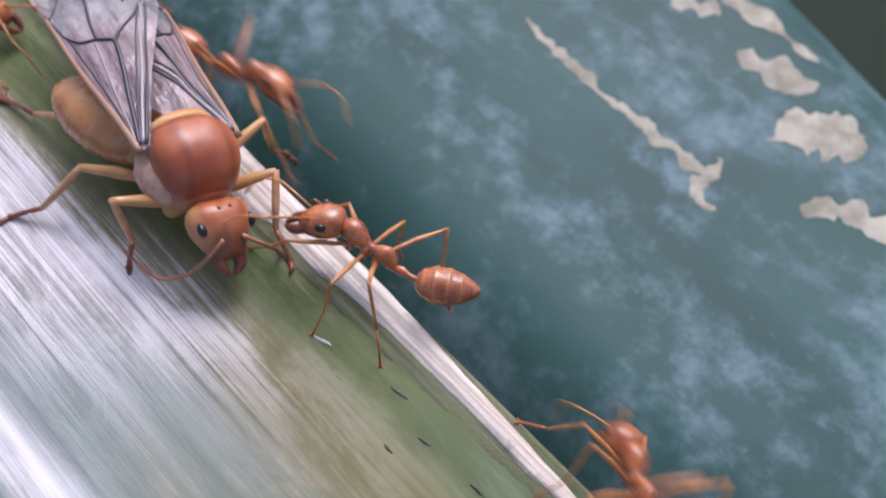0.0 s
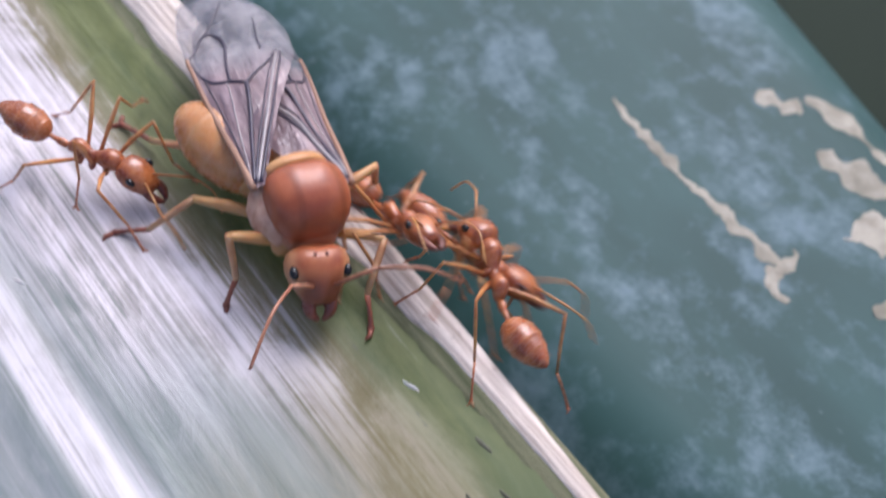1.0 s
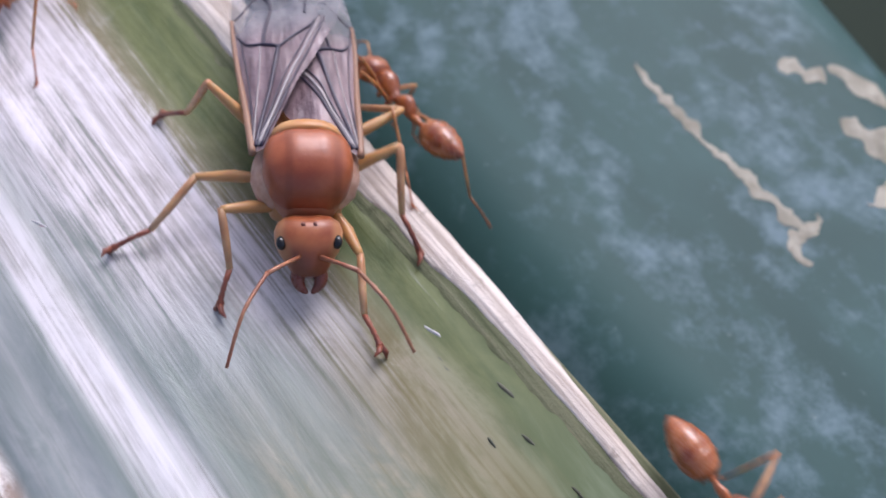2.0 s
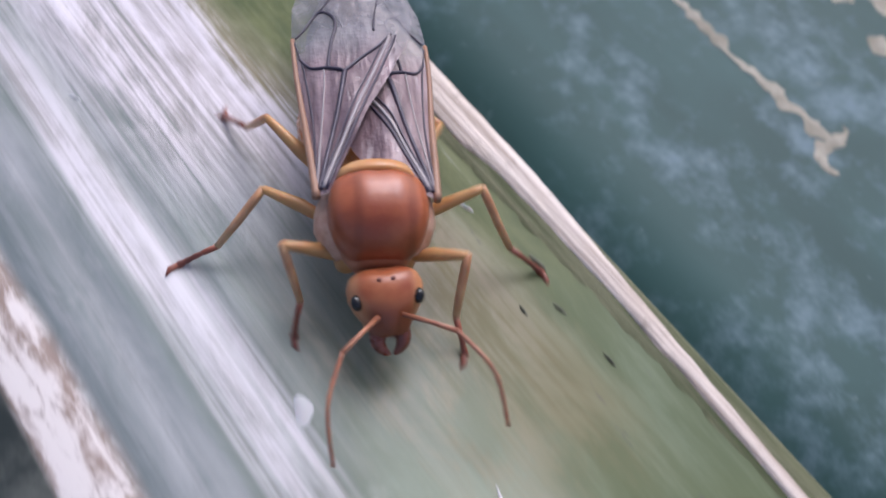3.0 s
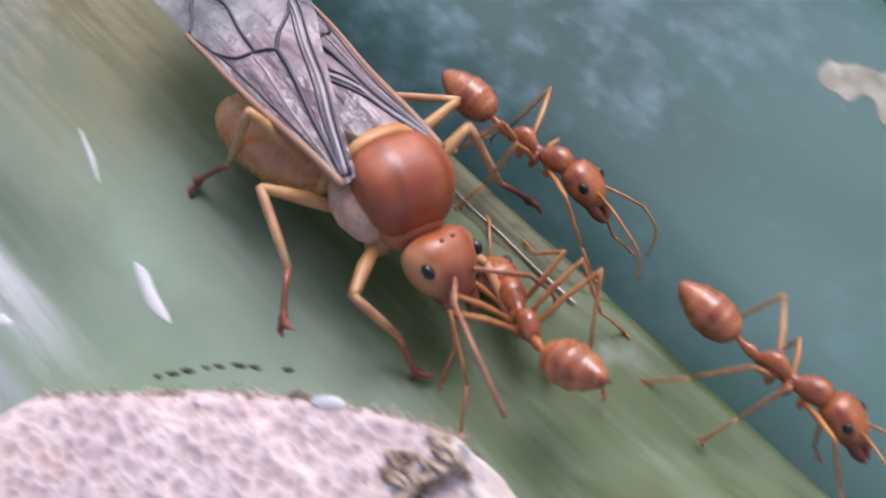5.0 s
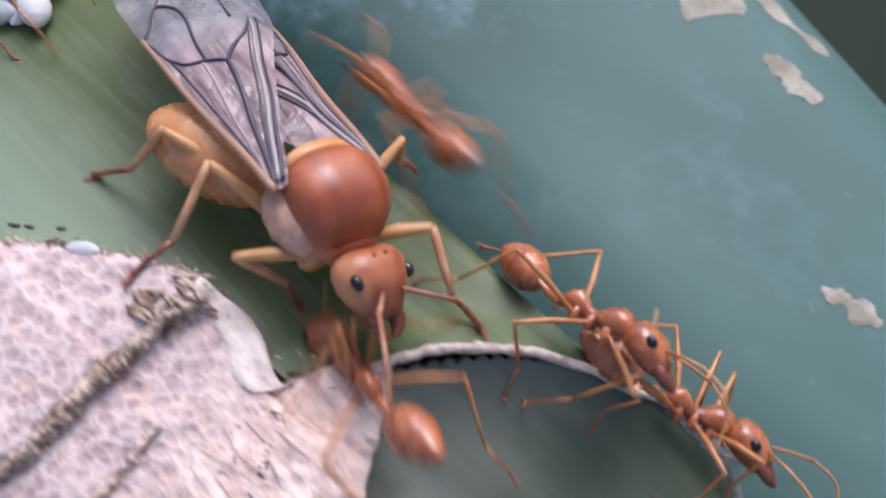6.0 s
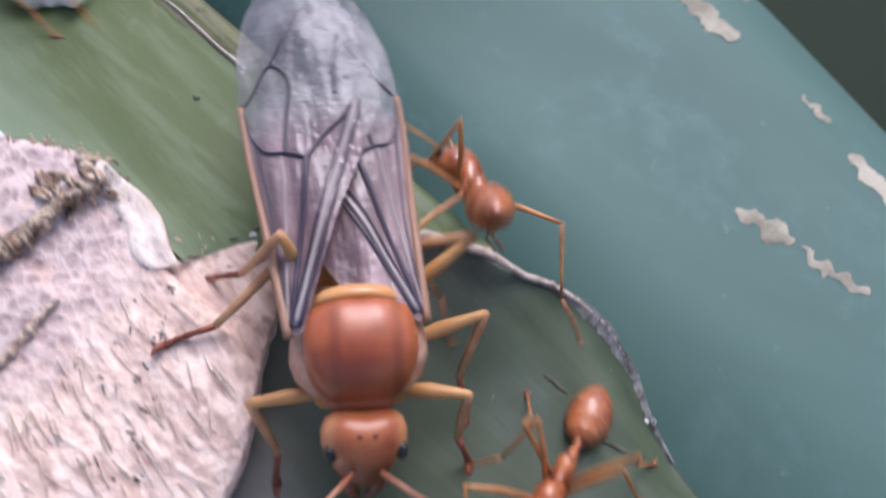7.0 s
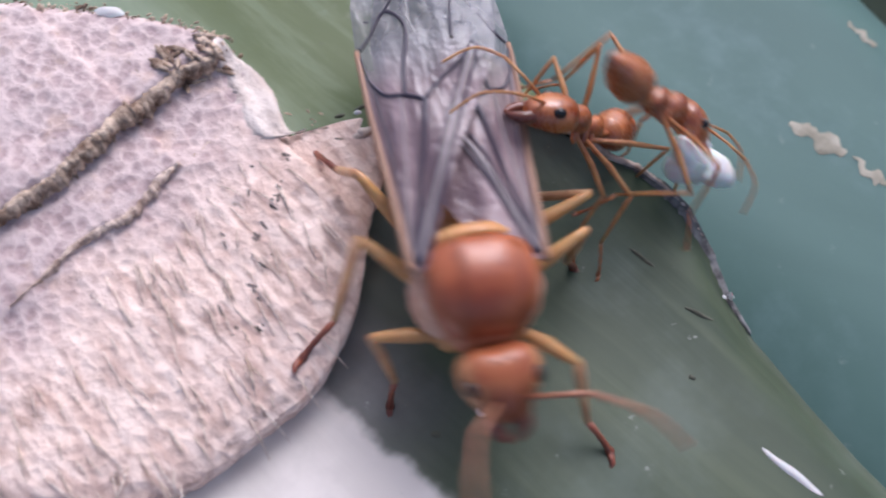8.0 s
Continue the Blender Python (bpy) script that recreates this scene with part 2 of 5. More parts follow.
def scar_material():
    m = Nodes("leaf_scar")
    bent = m.tree.nodes.new("ShaderNodeVectorMath")
    bent.operation = "ADD"
    wobble = m.tree.nodes.new("ShaderNodeTexNoise")
    wobble.inputs["Scale"].default_value, wobble.inputs["Detail"].default_value = 1400, 3
    m.put(m.coord, wobble.inputs["Vector"])
    small = m.tree.nodes.new("ShaderNodeVectorMath")
    small.operation, small.inputs[1].default_value = "MULTIPLY", (0.0004, 0.0004, 0.0004)
    m.put(wobble.outputs["Color"], small.inputs[0])
    m.put(m.coord, bent.inputs[0])
    m.put(small.outputs[0], bent.inputs[1])
    cell = m.voronoi(1900, bent.outputs[0])
    lozenge = m.voronoi(1.0, m.scaled(750, 2100, 1500, bent.outputs[0]))
    blot = m.noise(210, 5, 0.6)
    fine = m.noise(1500, 4, 0.7)
    fibre = m.noise(1.0, 5, 0.65, m.scaled(420, 1500, 900), 0.6)
    u = m.axis(0)
    web = m.mix(m.step(blot, 0.35, 0.68), (0.57, 0.445, 0.43), (0.69, 0.55, 0.52))
    spot = m.mix(m.step(fine, 0.35, 0.65), (0.36, 0.25, 0.25), (0.50, 0.365, 0.35))
    c = m.mix(m.step(cell, 0.36, 0.66, m.step(blot, 0.3, 0.7, 0.95, 0.65), 0.0), web, spot)
    c = m.mix(m.step(m.noise(600, 4, 0.6), 0.54, 0.70, 0, 0.6), c, (0.60, 0.42, 0.34))
    far = m.step(m.math("MULTIPLY_ADD", blot, 0.006, u), 0.0125, 0.0175)
    straw = m.mix(m.step(fibre, 0.33, 0.64), (0.59, 0.40, 0.335), (0.87, 0.685, 0.60))
    straw = m.mix(m.step(lozenge, 0.22, 0.55, m.step(m.noise(330, 3, 0.6), 0.45, 0.62, 0.0, 0.85), 0.0), straw, (0.47, 0.315, 0.26))
    c = m.mix(far, c, straw)
    dots = m.step(m.noise(1.0, 3, 0.6, m.scaled(500, 900, 500)), 0.68, 0.75)
    c = m.mix(m.math("MULTIPLY", dots, 0.75), c, (0.15, 0.105, 0.09))
    m.bump(m.math("ADD", m.math("ADD", cell, fine), m.math("MULTIPLY", fibre, 0.8)), 0.5, 0.00022)
    return m.set(Base_Color=c, Roughness=0.8, Specular_IOR_Level=0.25)


def shell_material(name, dark, light, rough=0.34, subsurface=0.06, scale=500, bands=None, front=None, gloss=0.5, grooves=None, cheeks=None):
    """The smooth, slightly translucent shell of an ant."""
    m = Nodes(name)
    blot = m.noise(scale, 4, 0.55)
    fine = m.noise(scale * 9, 3, 0.6)
    c = m.mix(m.step(blot, 0.3, 0.7), dark, light)
    if bands:  # the paler skin between the plates
        period, colour = bands
        phase = m.math("FRACT", m.math("DIVIDE", m.math("MULTIPLY_ADD", blot, 0.12 * period, m.axis(1)), period))
        c = m.mix(m.math("MULTIPLY", m.step(phase, 0.76, 0.95), 0.35), c, colour)
    if front:  # darker towards the jaws
        c = m.mix(m.step(m.math("MULTIPLY_ADD", blot, 0.0012, m.axis(1)), *front[:2], 0, 0.8), c, front[2])
    if cheeks:  # paler at the sides
        c = m.mix(m.step(m.math("MULTIPLY_ADD", blot, 0.0007, m.math("ABSOLUTE", m.axis(0))), *cheeks[:2], 0, 0.7), c, cheeks[2])
    if grooves:  # two faint dark furrows along the back
        off = m.math("ABSOLUTE", m.math("SUBTRACT", m.math("ABSOLUTE", m.math("MULTIPLY_ADD", blot, 0.0003, m.axis(0)), 0.0), grooves))
        c = m.mix(m.step(off, 0.00030, 0.00006, 0, 0.36), c, tuple(0.45 * x for x in dark))
    m.bump(fine, 0.12, 0.00008)
    m.bsdf.inputs["Subsurface Radius"].default_value = (1.0, 0.35, 0.12)
    m.bsdf.inputs["Subsurface Scale"].default_value = 0.0006
    return m.set(Base_Color=c, Roughness=m.step(fine, 0.3, 0.7, rough - 0.06, rough + 0.1), Subsurface_Weight=subsurface, Specular_IOR_Level=gloss, Coat_Weight=0.16, Coat_Roughness=m.step(blot, 0.3, 0.7, 0.12, 0.24))


def wing_material():
    m = Nodes("wing")
    sheen = m.noise(330, 4, 0.6)
    fold = m.noise(1.0, 4, 0.6, m.scaled(900, 120, 300))
    tip = m.step(m.math("MULTIPLY_ADD", sheen, 0.003, m.axis(1)), -0.0060, -0.0085)
    near = m.mix(m.step(fold, 0.35, 0.65), (0.15, 0.097, 0.110), (0.38, 0.268, 0.278))
    far = m.mix(m.step(sheen, 0.35, 0.65), (0.135, 0.125, 0.145), (0.31, 0.285, 0.305))
    m.bump(m.math("ADD", fold, m.noise(750, 3, 0.6)), 0.7, 0.0004)
    return m.set(Base_Color=m.mix(tip, near, far), Roughness=0.24, Alpha=m.step(sheen, 0.3, 0.7, m.step(tip, 0, 1, 0.86, 0.56), m.step(tip, 0, 1, 0.93, 0.70)), Specular_IOR_Level=0.5)


def plain_material(name, colour, rough, subsurface=0.0):
    m = Nodes(name)
    c = m.mix(m.noise(900, 4, 0.6), tuple(0.75 * x for x in colour), colour)
    m.bsdf.inputs["Subsurface Scale"].default_value = 0.0005
    return m.set(Base_Color=c, Roughness=rough, Subsurface_Weight=subsurface)


LEAF, LOWER_LEAF, STEM, SCAR = leaf_material(), lower_leaf_material(), stem_material(), scar_material()
FRAYED = dry_material("frayed_strip", (0.060, 0.074, 0.030), (0.165, 0.16, 0.095), (60, 1500, 700), 0.5)
MARGIN = dry_material("dry_margin", (0.38, 0.30, 0.25), (0.74, 0.65, 0.59), (90, 3600, 1500))
RIM = dry_material("dry_rim", (0.36, 0.26, 0.21), (0.72, 0.60, 0.53), (1600, 1600, 1600))
RIM_PALE = dry_material("pale_rim", (0.56, 0.45, 0.40), (0.78, 0.675, 0.615), (700, 1300, 1000), 0.7)
TAN_LEDGE = dry_material("tan_ledge", (0.34, 0.22, 0.165), (0.68, 0.53, 0.44), (1500, 1500, 1500), 0.8)
CRUST = dry_material("crust", (0.15, 0.085, 0.055), (0.68, 0.52, 0.40), (1100, 1100, 1100), 0.9)
PALE = dry_material("pale_scar", (0.21, 0.19, 0.145), (0.42, 0.38, 0.31), (300, 300, 300), 0.3)
SPECK = dry_material("dark_speck", (0.045, 0.045, 0.030), (0.11, 0.11, 0.08), (700, 1500, 900))
SLIT = dry_material("dark_slit", (0.075, 0.06, 0.055), (0.24, 0.185, 0.17), (1300, 1500, 1300))
BLACK_FLAKE = dry_material("dark_flake", (0.045, 0.042, 0.042), (0.19, 0.185, 0.185), (1300, 1500, 1300))
THORAX = shell_material("thorax_shell", (0.25, 0.044, 0.013), (0.44, 0.120, 0.044), 0.38, 0.06, 380, gloss=0.6, grooves=0.0011)
HEAD = shell_material("head_shell", (0.27, 0.058, 0.020), (0.46, 0.15, 0.058), 0.38, 0.08, 520, None, (0.0014, 0.0026, (0.14, 0.028, 0.012)), cheeks=(0.00115, 0.00165, (0.54, 0.25, 0.11)))
PRONOTUM = shell_material("pronotum_shell", (0.28, 0.075, 0.03), (0.42, 0.16, 0.085), 0.4, 0.05, 300)
PLEURA = shell_material("side_shell", (0.42, 0.20, 0.125), (0.62, 0.38, 0.28), 0.5, 0.1, 1100)
BAND = shell_material("band_shell", (0.52, 0.22, 0.07), (0.66, 0.35, 0.15), 0.35)
GASTER = shell_material("gaster_shell", (0.37, 0.118, 0.030), (0.56, 0.245, 0.085), 0.25, 0.15, 300, (0.00145, (0.60, 0.33, 0.17)), gloss=0.75)
FEMUR = shell_material("femur_shell", (0.42, 0.190, 0.062), (0.56, 0.305, 0.12), 0.4, 0.2)
TIBIA = shell_material("tibia_shell", (0.40, 0.16, 0.07), (0.58, 0.34, 0.18), 0.42, 0.15)
TARSUS = shell_material("tarsus_shell", (0.15, 0.035, 0.02), (0.28, 0.08, 0.045), 0.45, 0.1)
WORKER = shell_material("worker_shell", (0.19, 0.034, 0.012), (0.48, 0.150, 0.046), 0.28, 0.12, 1000, gloss=0.7)
WORKER_DARK = shell_material("worker_dark_shell", (0.22, 0.048, 0.018), (0.46, 0.15, 0.055), 0.24, 0.2, 900, (0.00062, (0.50, 0.21, 0.09)), gloss=0.7)
WORKER_LEG = shell_material("worker_leg_shell", (0.30, 0.095, 0.028), (0.56, 0.265, 0.095), 0.36, 0.18, 700)
ANTENNA = shell_material("antenna_shell", (0.26, 0.085, 0.045), (0.42, 0.19, 0.11), 0.45, 0.1, 900)
MANDIBLE = shell_material("mandible_shell", (0.10, 0.025, 0.015), (0.20, 0.05, 0.03), 0.3, 0.05)
EYE = plain_material("eye", (0.012, 0.011, 0.012), 0.18)
WING = wing_material()
VEIN = plain_material("vein", (0.050, 0.036, 0.062), 0.36)
PALE_VEIN = plain_material("pale_vein", (0.42, 0.36, 0.36), 0.36)
COSTA = plain_material("costa", (0.36, 0.19, 0.12), 0.42)
LARVA = plain_material("larva", (0.86, 0.86, 0.85), 0.32, 0.3)
WAX = plain_material("wax", (0.62, 0.60, 0.60), 0.5, 0.1)
# near-black green: the undergrowth's deep shade is put into its colour
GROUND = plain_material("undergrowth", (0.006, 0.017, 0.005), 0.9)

# ---- the stem's own frame: u along the stem, v across it, h up from the leaf, in millimetres ----
ANGLE = -47.586
STEM_FRAME = pose(14.927 * MM, -23.827 * MM, 0, 0, 0, ANGLE)


def at(u, v, h=0.0):
    return Vector((u, v, h)) * MM


def lerp_table(x, table):
    xs, ys = zip(*table)
    return float(np.interp(x, xs, ys))


def end_of_leaf(v):
    return lerp_table(v, ((-30, 10), (-9.2, 13.2), (-7.6, 13.8), (-5.8, 14.5), (-4.2, 15.5), (-2.8, 16.8), (-1.4, 18.3), (-0.4, 20.0), (1.0, 20.6)))


def margin_of_lower_leaf(u):
    return lerp_table(u, ((5, -1.5), (16, -1.6), (18.4, -1.1), (19.8, -0.5), (21.1, 0.1), (22.7, 1.2), (24, 1.75), (25.4, 2.0), (27.5, 1.75), (29.3, 0.6), (31.3, -0.3), (34.6, -1.0), (38, -1.6), (90, -7)))


def leaf_height(u, v):
    """The upper leaf: flat, with a lip that lifts at its torn end."""
    lift = 0.85 * math.exp(-((end_of_leaf(v) - u) / 2.2) ** 2) * lerp_table(v, ((-9, 0.1), (-7.5, 0.4), (-6, 0.8), (-4.5, 1.05), (-3, 1.0), (-1.5, 0.6), (-0.4, 0.0)))
    droop = -0.05 * max(0.0, -v - 21.0) ** 2
    wave = lerp_table(u, ((-32, 0.10), (-18, 0.02), (0, 0.012))) * noise.noise((u * 0.05, v * 0.9, 3.0))
    return lift + droop + wave


def lower_height(u, v):
    dip = -1.2 * math.exp(-((v - margin_of_lower_leaf(u)) / 1.2) ** 2) * lerp_table(u, ((19, 0.0), (23, 0.1), (25.4, 0.6), (27.7, 1.6), (32, 1.2)))
    away = max(0.0, u - end_of_leaf(v))
    rise = (2.8 + leaf_height(end_of_leaf(v), v)) * math.exp(-((away + 0.2) / 3.2)) * math.exp(-max(0.0, end_of_leaf(v) - u) / 0.5) if v > -9.6 else 0.0
    return -3.0 + rise + dip + 0.25 * noise.noise((u * 0.06, v * 0.2, 9.0))


def stem_height(u, v):
    w = v - (40 - 0.25 * (u + 25))
    return -10 - 0.075 * max(0.0, w + 6) ** 2 - 0.085 * lerp_table(u, ((5, 1.0), (26, 0.4))) * max(0.0, 10.5 - v) ** 2 + 0.5 * noise.noise((u * 0.03, v * 0.06, 5.0))


def scar_height(u, v):
    h = 1.95 + 0.11 * (v + 11) - 0.08 * (u - 5) - 0.02 * max(0.0, u - 13) ** 2
    ledge = 7.6 + 0.5 * noise.noise((v * 0.5, 1.5, 0))
    h += 0.85 * (1 - min(1.0, max(0.0, (u - ledge) / 0.35)))
    ledge = 10.5 + 0.4 * noise.noise((v * 0.4, 7.5, 0))
    h += 0.35 * (1 - min(1.0, max(0.0, (u - ledge) / 0.3))) * (1.0 if v < -14 else 0.0)
    return h + 0.14 * noise.noise((u * 0.6, v * 0.6, 2.0)) + 0.06 * noise.noise((u * 2.5, v * 2.5, 4.0))


def ground_height(u, v):
    """What feet stand on."""
    if -1 < u < 20 and v < -9.4 - 0.12 * max(0.0, u - 15) ** 2:
        return scar_height(u, v)
    if u < end_of_leaf(v) and v < 0.2:
        return leaf_height(u, v)
    if u < 18:
        return -1.1 * max(0.0, v)
    edge = margin_of_lower_leaf(u)
    return lower_height(u, v) if v < edge else -4.0 - 1.1 * (v - edge)


# ---- mesh helpers ----
def part(name, bm, material, parent=None, label="", m=None):
    """Links a bmesh as one smooth mesh object under a thing or a part."""
    mesh = bpy.data.meshes.new(name)
    bm.to_mesh(mesh)
    bm.free()
    for mat in material if isinstance(material, (list, tuple)) else [material]:
        mesh.materials.append(mat)
    mesh.shade_smooth()
    ob = new(name, mesh)
    if parent:
        ob.parent = parent
    if m:
        ob.matrix_basis = m
    return tagged(ob, label)


def thing(name, label, category, group="", kind=""):
    return tagged(new(name), label, category, group, kind)


def sheet(bm, rows, closed=False):
    """Faces between rows of points."""
    verts = [[bm.verts.new(p) for p in row] for row in rows]
    for a, b in zip(verts, verts[1:]):
        span = range(len(a) if closed else len(a) - 1)
        for i in span:
            j = (i + 1) % len(a)
            bm.faces.new((a[i], a[j], b[j], b[i]))
    return verts


def rings(bm, sections, around=20, power=1.0):
    """A closed rounded body along y: sections of (y, height of centre, half width, half height), in millimetres."""
    rows = []
    for y, z, rx, rz in sections:
        row = []
        for k in range(around):
            a = 2 * math.pi * k / around
            c, s = math.cos(a), math.sin(a)
            row.append(Vector((rx * math.copysign(abs(c) ** power, c), y, z + rz * math.copysign(abs(s) ** power, s))) * MM)
        rows.append(row)
    verts = sheet(bm, rows, True)
    bm.faces.new(list(reversed(verts[0])))
    bm.faces.new(verts[-1])
    return bm


def egg(length, width, height, y=0.0, z=0.0, blunt=0.5, steps=14, bands=0, depth=0.04):
    """Sections of an egg-shaped body; blunt below 0.5 puts the widest place forward. bands: overlapping segments."""
    out = []
    for k in range(steps + 1):
        f = 0.5 - 0.5 * math.cos(math.pi * k / steps)
        shape = math.sin(math.pi * f ** (math.log(0.5) / math.log(blunt))) ** 0.62 if 0 < f < 1 else 0.03
        if bands:
            g = (f * bands) % 1.0
            shape *= 1 - depth * g
        out.append((y + length * (0.5 - f), z, max(0.02, width / 2 * shape), max(0.02, height / 2 * shape)))
    return out


def tube(bm, points, radii, around=7):
    """A tapering tube through points, in millimetres."""
    points = [Vector(p) for p in points]
    rows = []
    for k, (p, r) in enumerate(zip(points, radii)):
        ahead = (points[min(k + 1, len(points) - 1)] - points[max(k - 1, 0)]).normalized()
        side = ahead.cross(Vector((0.12, 0.31, 1))).normalized()
        up = side.cross(ahead)
        rows.append([(p + r * (math.cos(a) * side + math.sin(a) * up)) * MM for a in (2 * math.pi * i / around for i in range(around))])
    verts = sheet(bm, rows, True)
    bm.faces.new(list(reversed(verts[0])))
    bm.faces.new(verts[-1])
    return bm


def curve_points(points, steps=6):
    """Points of a smooth line through the given ones."""
    p = [Vector(points[0])] + [Vector(q) for q in points] + [Vector(points[-1])]
    out = []
    for a, b, c, d in zip(p, p[1:], p[2:], p[3:]):
        for k in range(steps):
            t = k / steps
            out.append(0.5 * (2 * b + (c - a) * t + (2 * a - 5 * b + 4 * c - d) * t * t + (3 * b - a - 3 * c + d) * t ** 3))
    return out + [Vector(points[-1])]


def ball(bm, centre, radii, turn=None, u=14, v=10):
    made = bmesh.ops.create_uvsphere(bm, u_segments=u, v_segments=v, radius=1.0)["verts"]
    m = Matrix.Translation(Vector(centre) * MM) @ (turn or Matrix()) @ Matrix.Diagonal((*[r * MM for r in radii], 1))
    bmesh.ops.transform(bm, matrix=m, verts=made)
    return made


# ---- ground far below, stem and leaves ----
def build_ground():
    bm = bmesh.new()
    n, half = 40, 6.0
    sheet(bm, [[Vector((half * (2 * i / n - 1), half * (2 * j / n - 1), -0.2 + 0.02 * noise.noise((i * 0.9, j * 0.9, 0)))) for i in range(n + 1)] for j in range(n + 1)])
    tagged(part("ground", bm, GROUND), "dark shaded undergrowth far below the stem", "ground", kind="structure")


def build_stem():
    bm = bmesh.new()
    us = np.linspace(-140, 140, 120)
    rows = []
    for u in us:
        edge = 40 - 0.25 * (u + 25)
        vs = list(np.linspace(-3, edge - 6, 16)) + list(np.linspace(edge - 5, edge + 14, 26))
        row = [at(u, v, stem_height(u, v)) for v in vs]
        row.append(at(u, vs[-1] - 4, stem_height(u, vs[-1]) - 40))
        rows.append(row)
    sheet(bm, rows)
    stem = part("plant_stem", bm, STEM, m=STEM_FRAME)
    tagged(stem, "thick blue-green plant stem with whitish bloom and beige scars", "stem")
    return stem


def pale_scar(stem, line, width, seed):
    """A thin corky streak that lies on the stem along a line of (u, v)."""
    bm = bmesh.new()
    pts = curve_points([(u, v, 0) for u, v in line], 16)
    left, mid, right = [], [], []
    for k, p in enumerate(pts):
        f = k / (len(pts) - 1)
        ahead = (pts[min(k + 1, len(pts) - 1)] - pts[max(k - 1, 0)]).normalized()
        side = Vector((-ahead.y, ahead.x, 0))
        w = width * (0.25 + math.sin(math.pi * min(1, max(0, f))) ** 0.6) * max(0.05, 0.75 + 0.9 * noise.noise((k * 0.12, seed * 3.1, 1)) + 0.3 * noise.noise((k * 0.43, seed * 5.3, 2)))
        for row, s, lift in ((left, -1, 0.0), (mid, 0.25 * noise.noise((k * 0.7, seed, 5)), 0.06), (right, 1, 0.0)):
            j = s * w * (1 + 0.4 * noise.noise((k * 0.22, seed * 2.7, 3 * s))) + 0.55 * noise.noise((k * 0.12, seed * 1.9, 8))
            q = p + side * j
            row.append(at(q.x, q.y, stem_height(q.x, q.y) + 0.03 + lift))
    sheet(bm, [right, mid, left])
    part("pale_scar", bm, PALE, stem, "beige corky scar")


def build_upper_leaf():
    bm = bmesh.new()
    vs = list(np.linspace(-28, -9.5, 38)) + list(np.linspace(-9.2, -0.3, 34))
    section = [(v, None) for v in vs] + [(0.0, -0.08), (0.22, -0.35), (0.32, -0.9), (0.25, -2.2), (-0.1, -4.5), (-1.2, -8), (-3, -12)]
    rows = []
    fs = [1 - (1 - f) ** 1.7 for f in np.linspace(0, 1, 150)]
    for f in fs:
        row = []
        for v, h in section:
            end = end_of_leaf(min(v, 0.3)) if v > -9.3 else 7
            u = -120 + f * (end + 120)
            row.append(at(u, v, leaf_height(u, v) if h is None else h))
        rows.append(row)
    # the torn end has a thickness and turns under
    for back, down in ((-0.05, 0.35), (-0.5, 0.75), (-4.0, 1.4)):
        rows.append([at((end_of_leaf(min(v, 0.3)) if v > -9.3 else 7) + back, v, (leaf_height(end_of_leaf(min(v, 0.3)), v) if h is None else h) - down) for v, h in section])
    sheet(bm, rows)
    leaf = part("palm_leaf", bm, LEAF, m=STEM_FRAME)
    tagged(leaf, "green leaf sheath bleached in whitish fibrous streaks", "leaf")
    # grey-brown frayed strip under the margin
    bm = bmesh.new()
    rows = []
    for u in np.linspace(-120, 7, 300):
        wide = lerp_table(u, ((-120, 4.0), (-48, 3.3), (-30, 2.3), (-20, 1.8), (-12, 1.62), (2, 1.5), (5, 0.9), (7, 0.1))) * (1 + 0.10 * noise.noise((u * 0.9, 12, 1)) + 0.06 * noise.noise((u * 3.0, 12, 4)))
        row = [(-wide - 0.12, -0.01), (-wide, 0.025), (-0.6 * wide, 0.04), (-0.25 * wide, 0.035), (0.02, -0.03), (0.26, -0.33), (0.36, -0.9)]
        rows.append([at(u, v, h + leaf_height(u, min(v, 0))) for v, h in row])
    sheet(bm, rows)
    part("frayed_strip", bm, FRAYED, leaf, "grey-brown frayed strip beside the margin")
    # pale dry margin along the ridge, tapering out towards the node
    bm = bmesh.new()
    rows = []
    for u in np.linspace(-120, 6.2, 240):
        wide = lerp_table(u, ((-120, 3.2), (-48, 2.6), (-36, 2.1), (-28, 1.5), (-25, 1.2), (-20, 0.85), (-14, 0.6), (-6, 0.44), (-3, 0.32), (-1.5, 0.18), (1, 0.07), (6.2, 0.02))) * (1 + 0.14 * noise.noise((u * 0.35, 2, 1)))
        out = lerp_table(u, ((-26, 0.28), (-16, -0.25), (-6, -0.75), (4, -1.2))) + 0.05 * noise.noise((u * 0.8, 6, 1))
        rise = 0.16 + 0.08 * noise.noise((u * 0.5, 9, 2))
        inner, sink = out - wide - min(0.28, 0.6 * wide), lerp_table(u, ((-24, 1.0), (-16, 0.1)))
        row = [(inner, 0.02), (inner + 0.1, rise), (inner + 0.4 * wide, rise * 1.1 + 0.04 * noise.noise((u, 3, 3))), (inner + 0.75 * wide, rise), (out - 0.1, rise * 0.4), (out, -0.25 * sink - 0.02), (out - 0.02, -0.8 * sink - 0.02)]
        rows.append([at(u, v, h + leaf_height(u, min(v, 0))) for v, h in row])
    sheet(bm, rows)
    part("dry_margin", bm, MARGIN, leaf, "pale dry papery margin")
    # torn brown lip at the leaf's end
    bm = bmesh.new()
    pts, radii = [], []
    for k, v in enumerate(np.linspace(-9.0, -0.9, 90)):
        u = end_of_leaf(v) + 0.12 * noise.noise((k * 0.2, 1, 1))
        pts.append((u, v, leaf_height(u, v) - 0.12 + 0.08 * noise.noise((k * 0.5, 4, 1))))
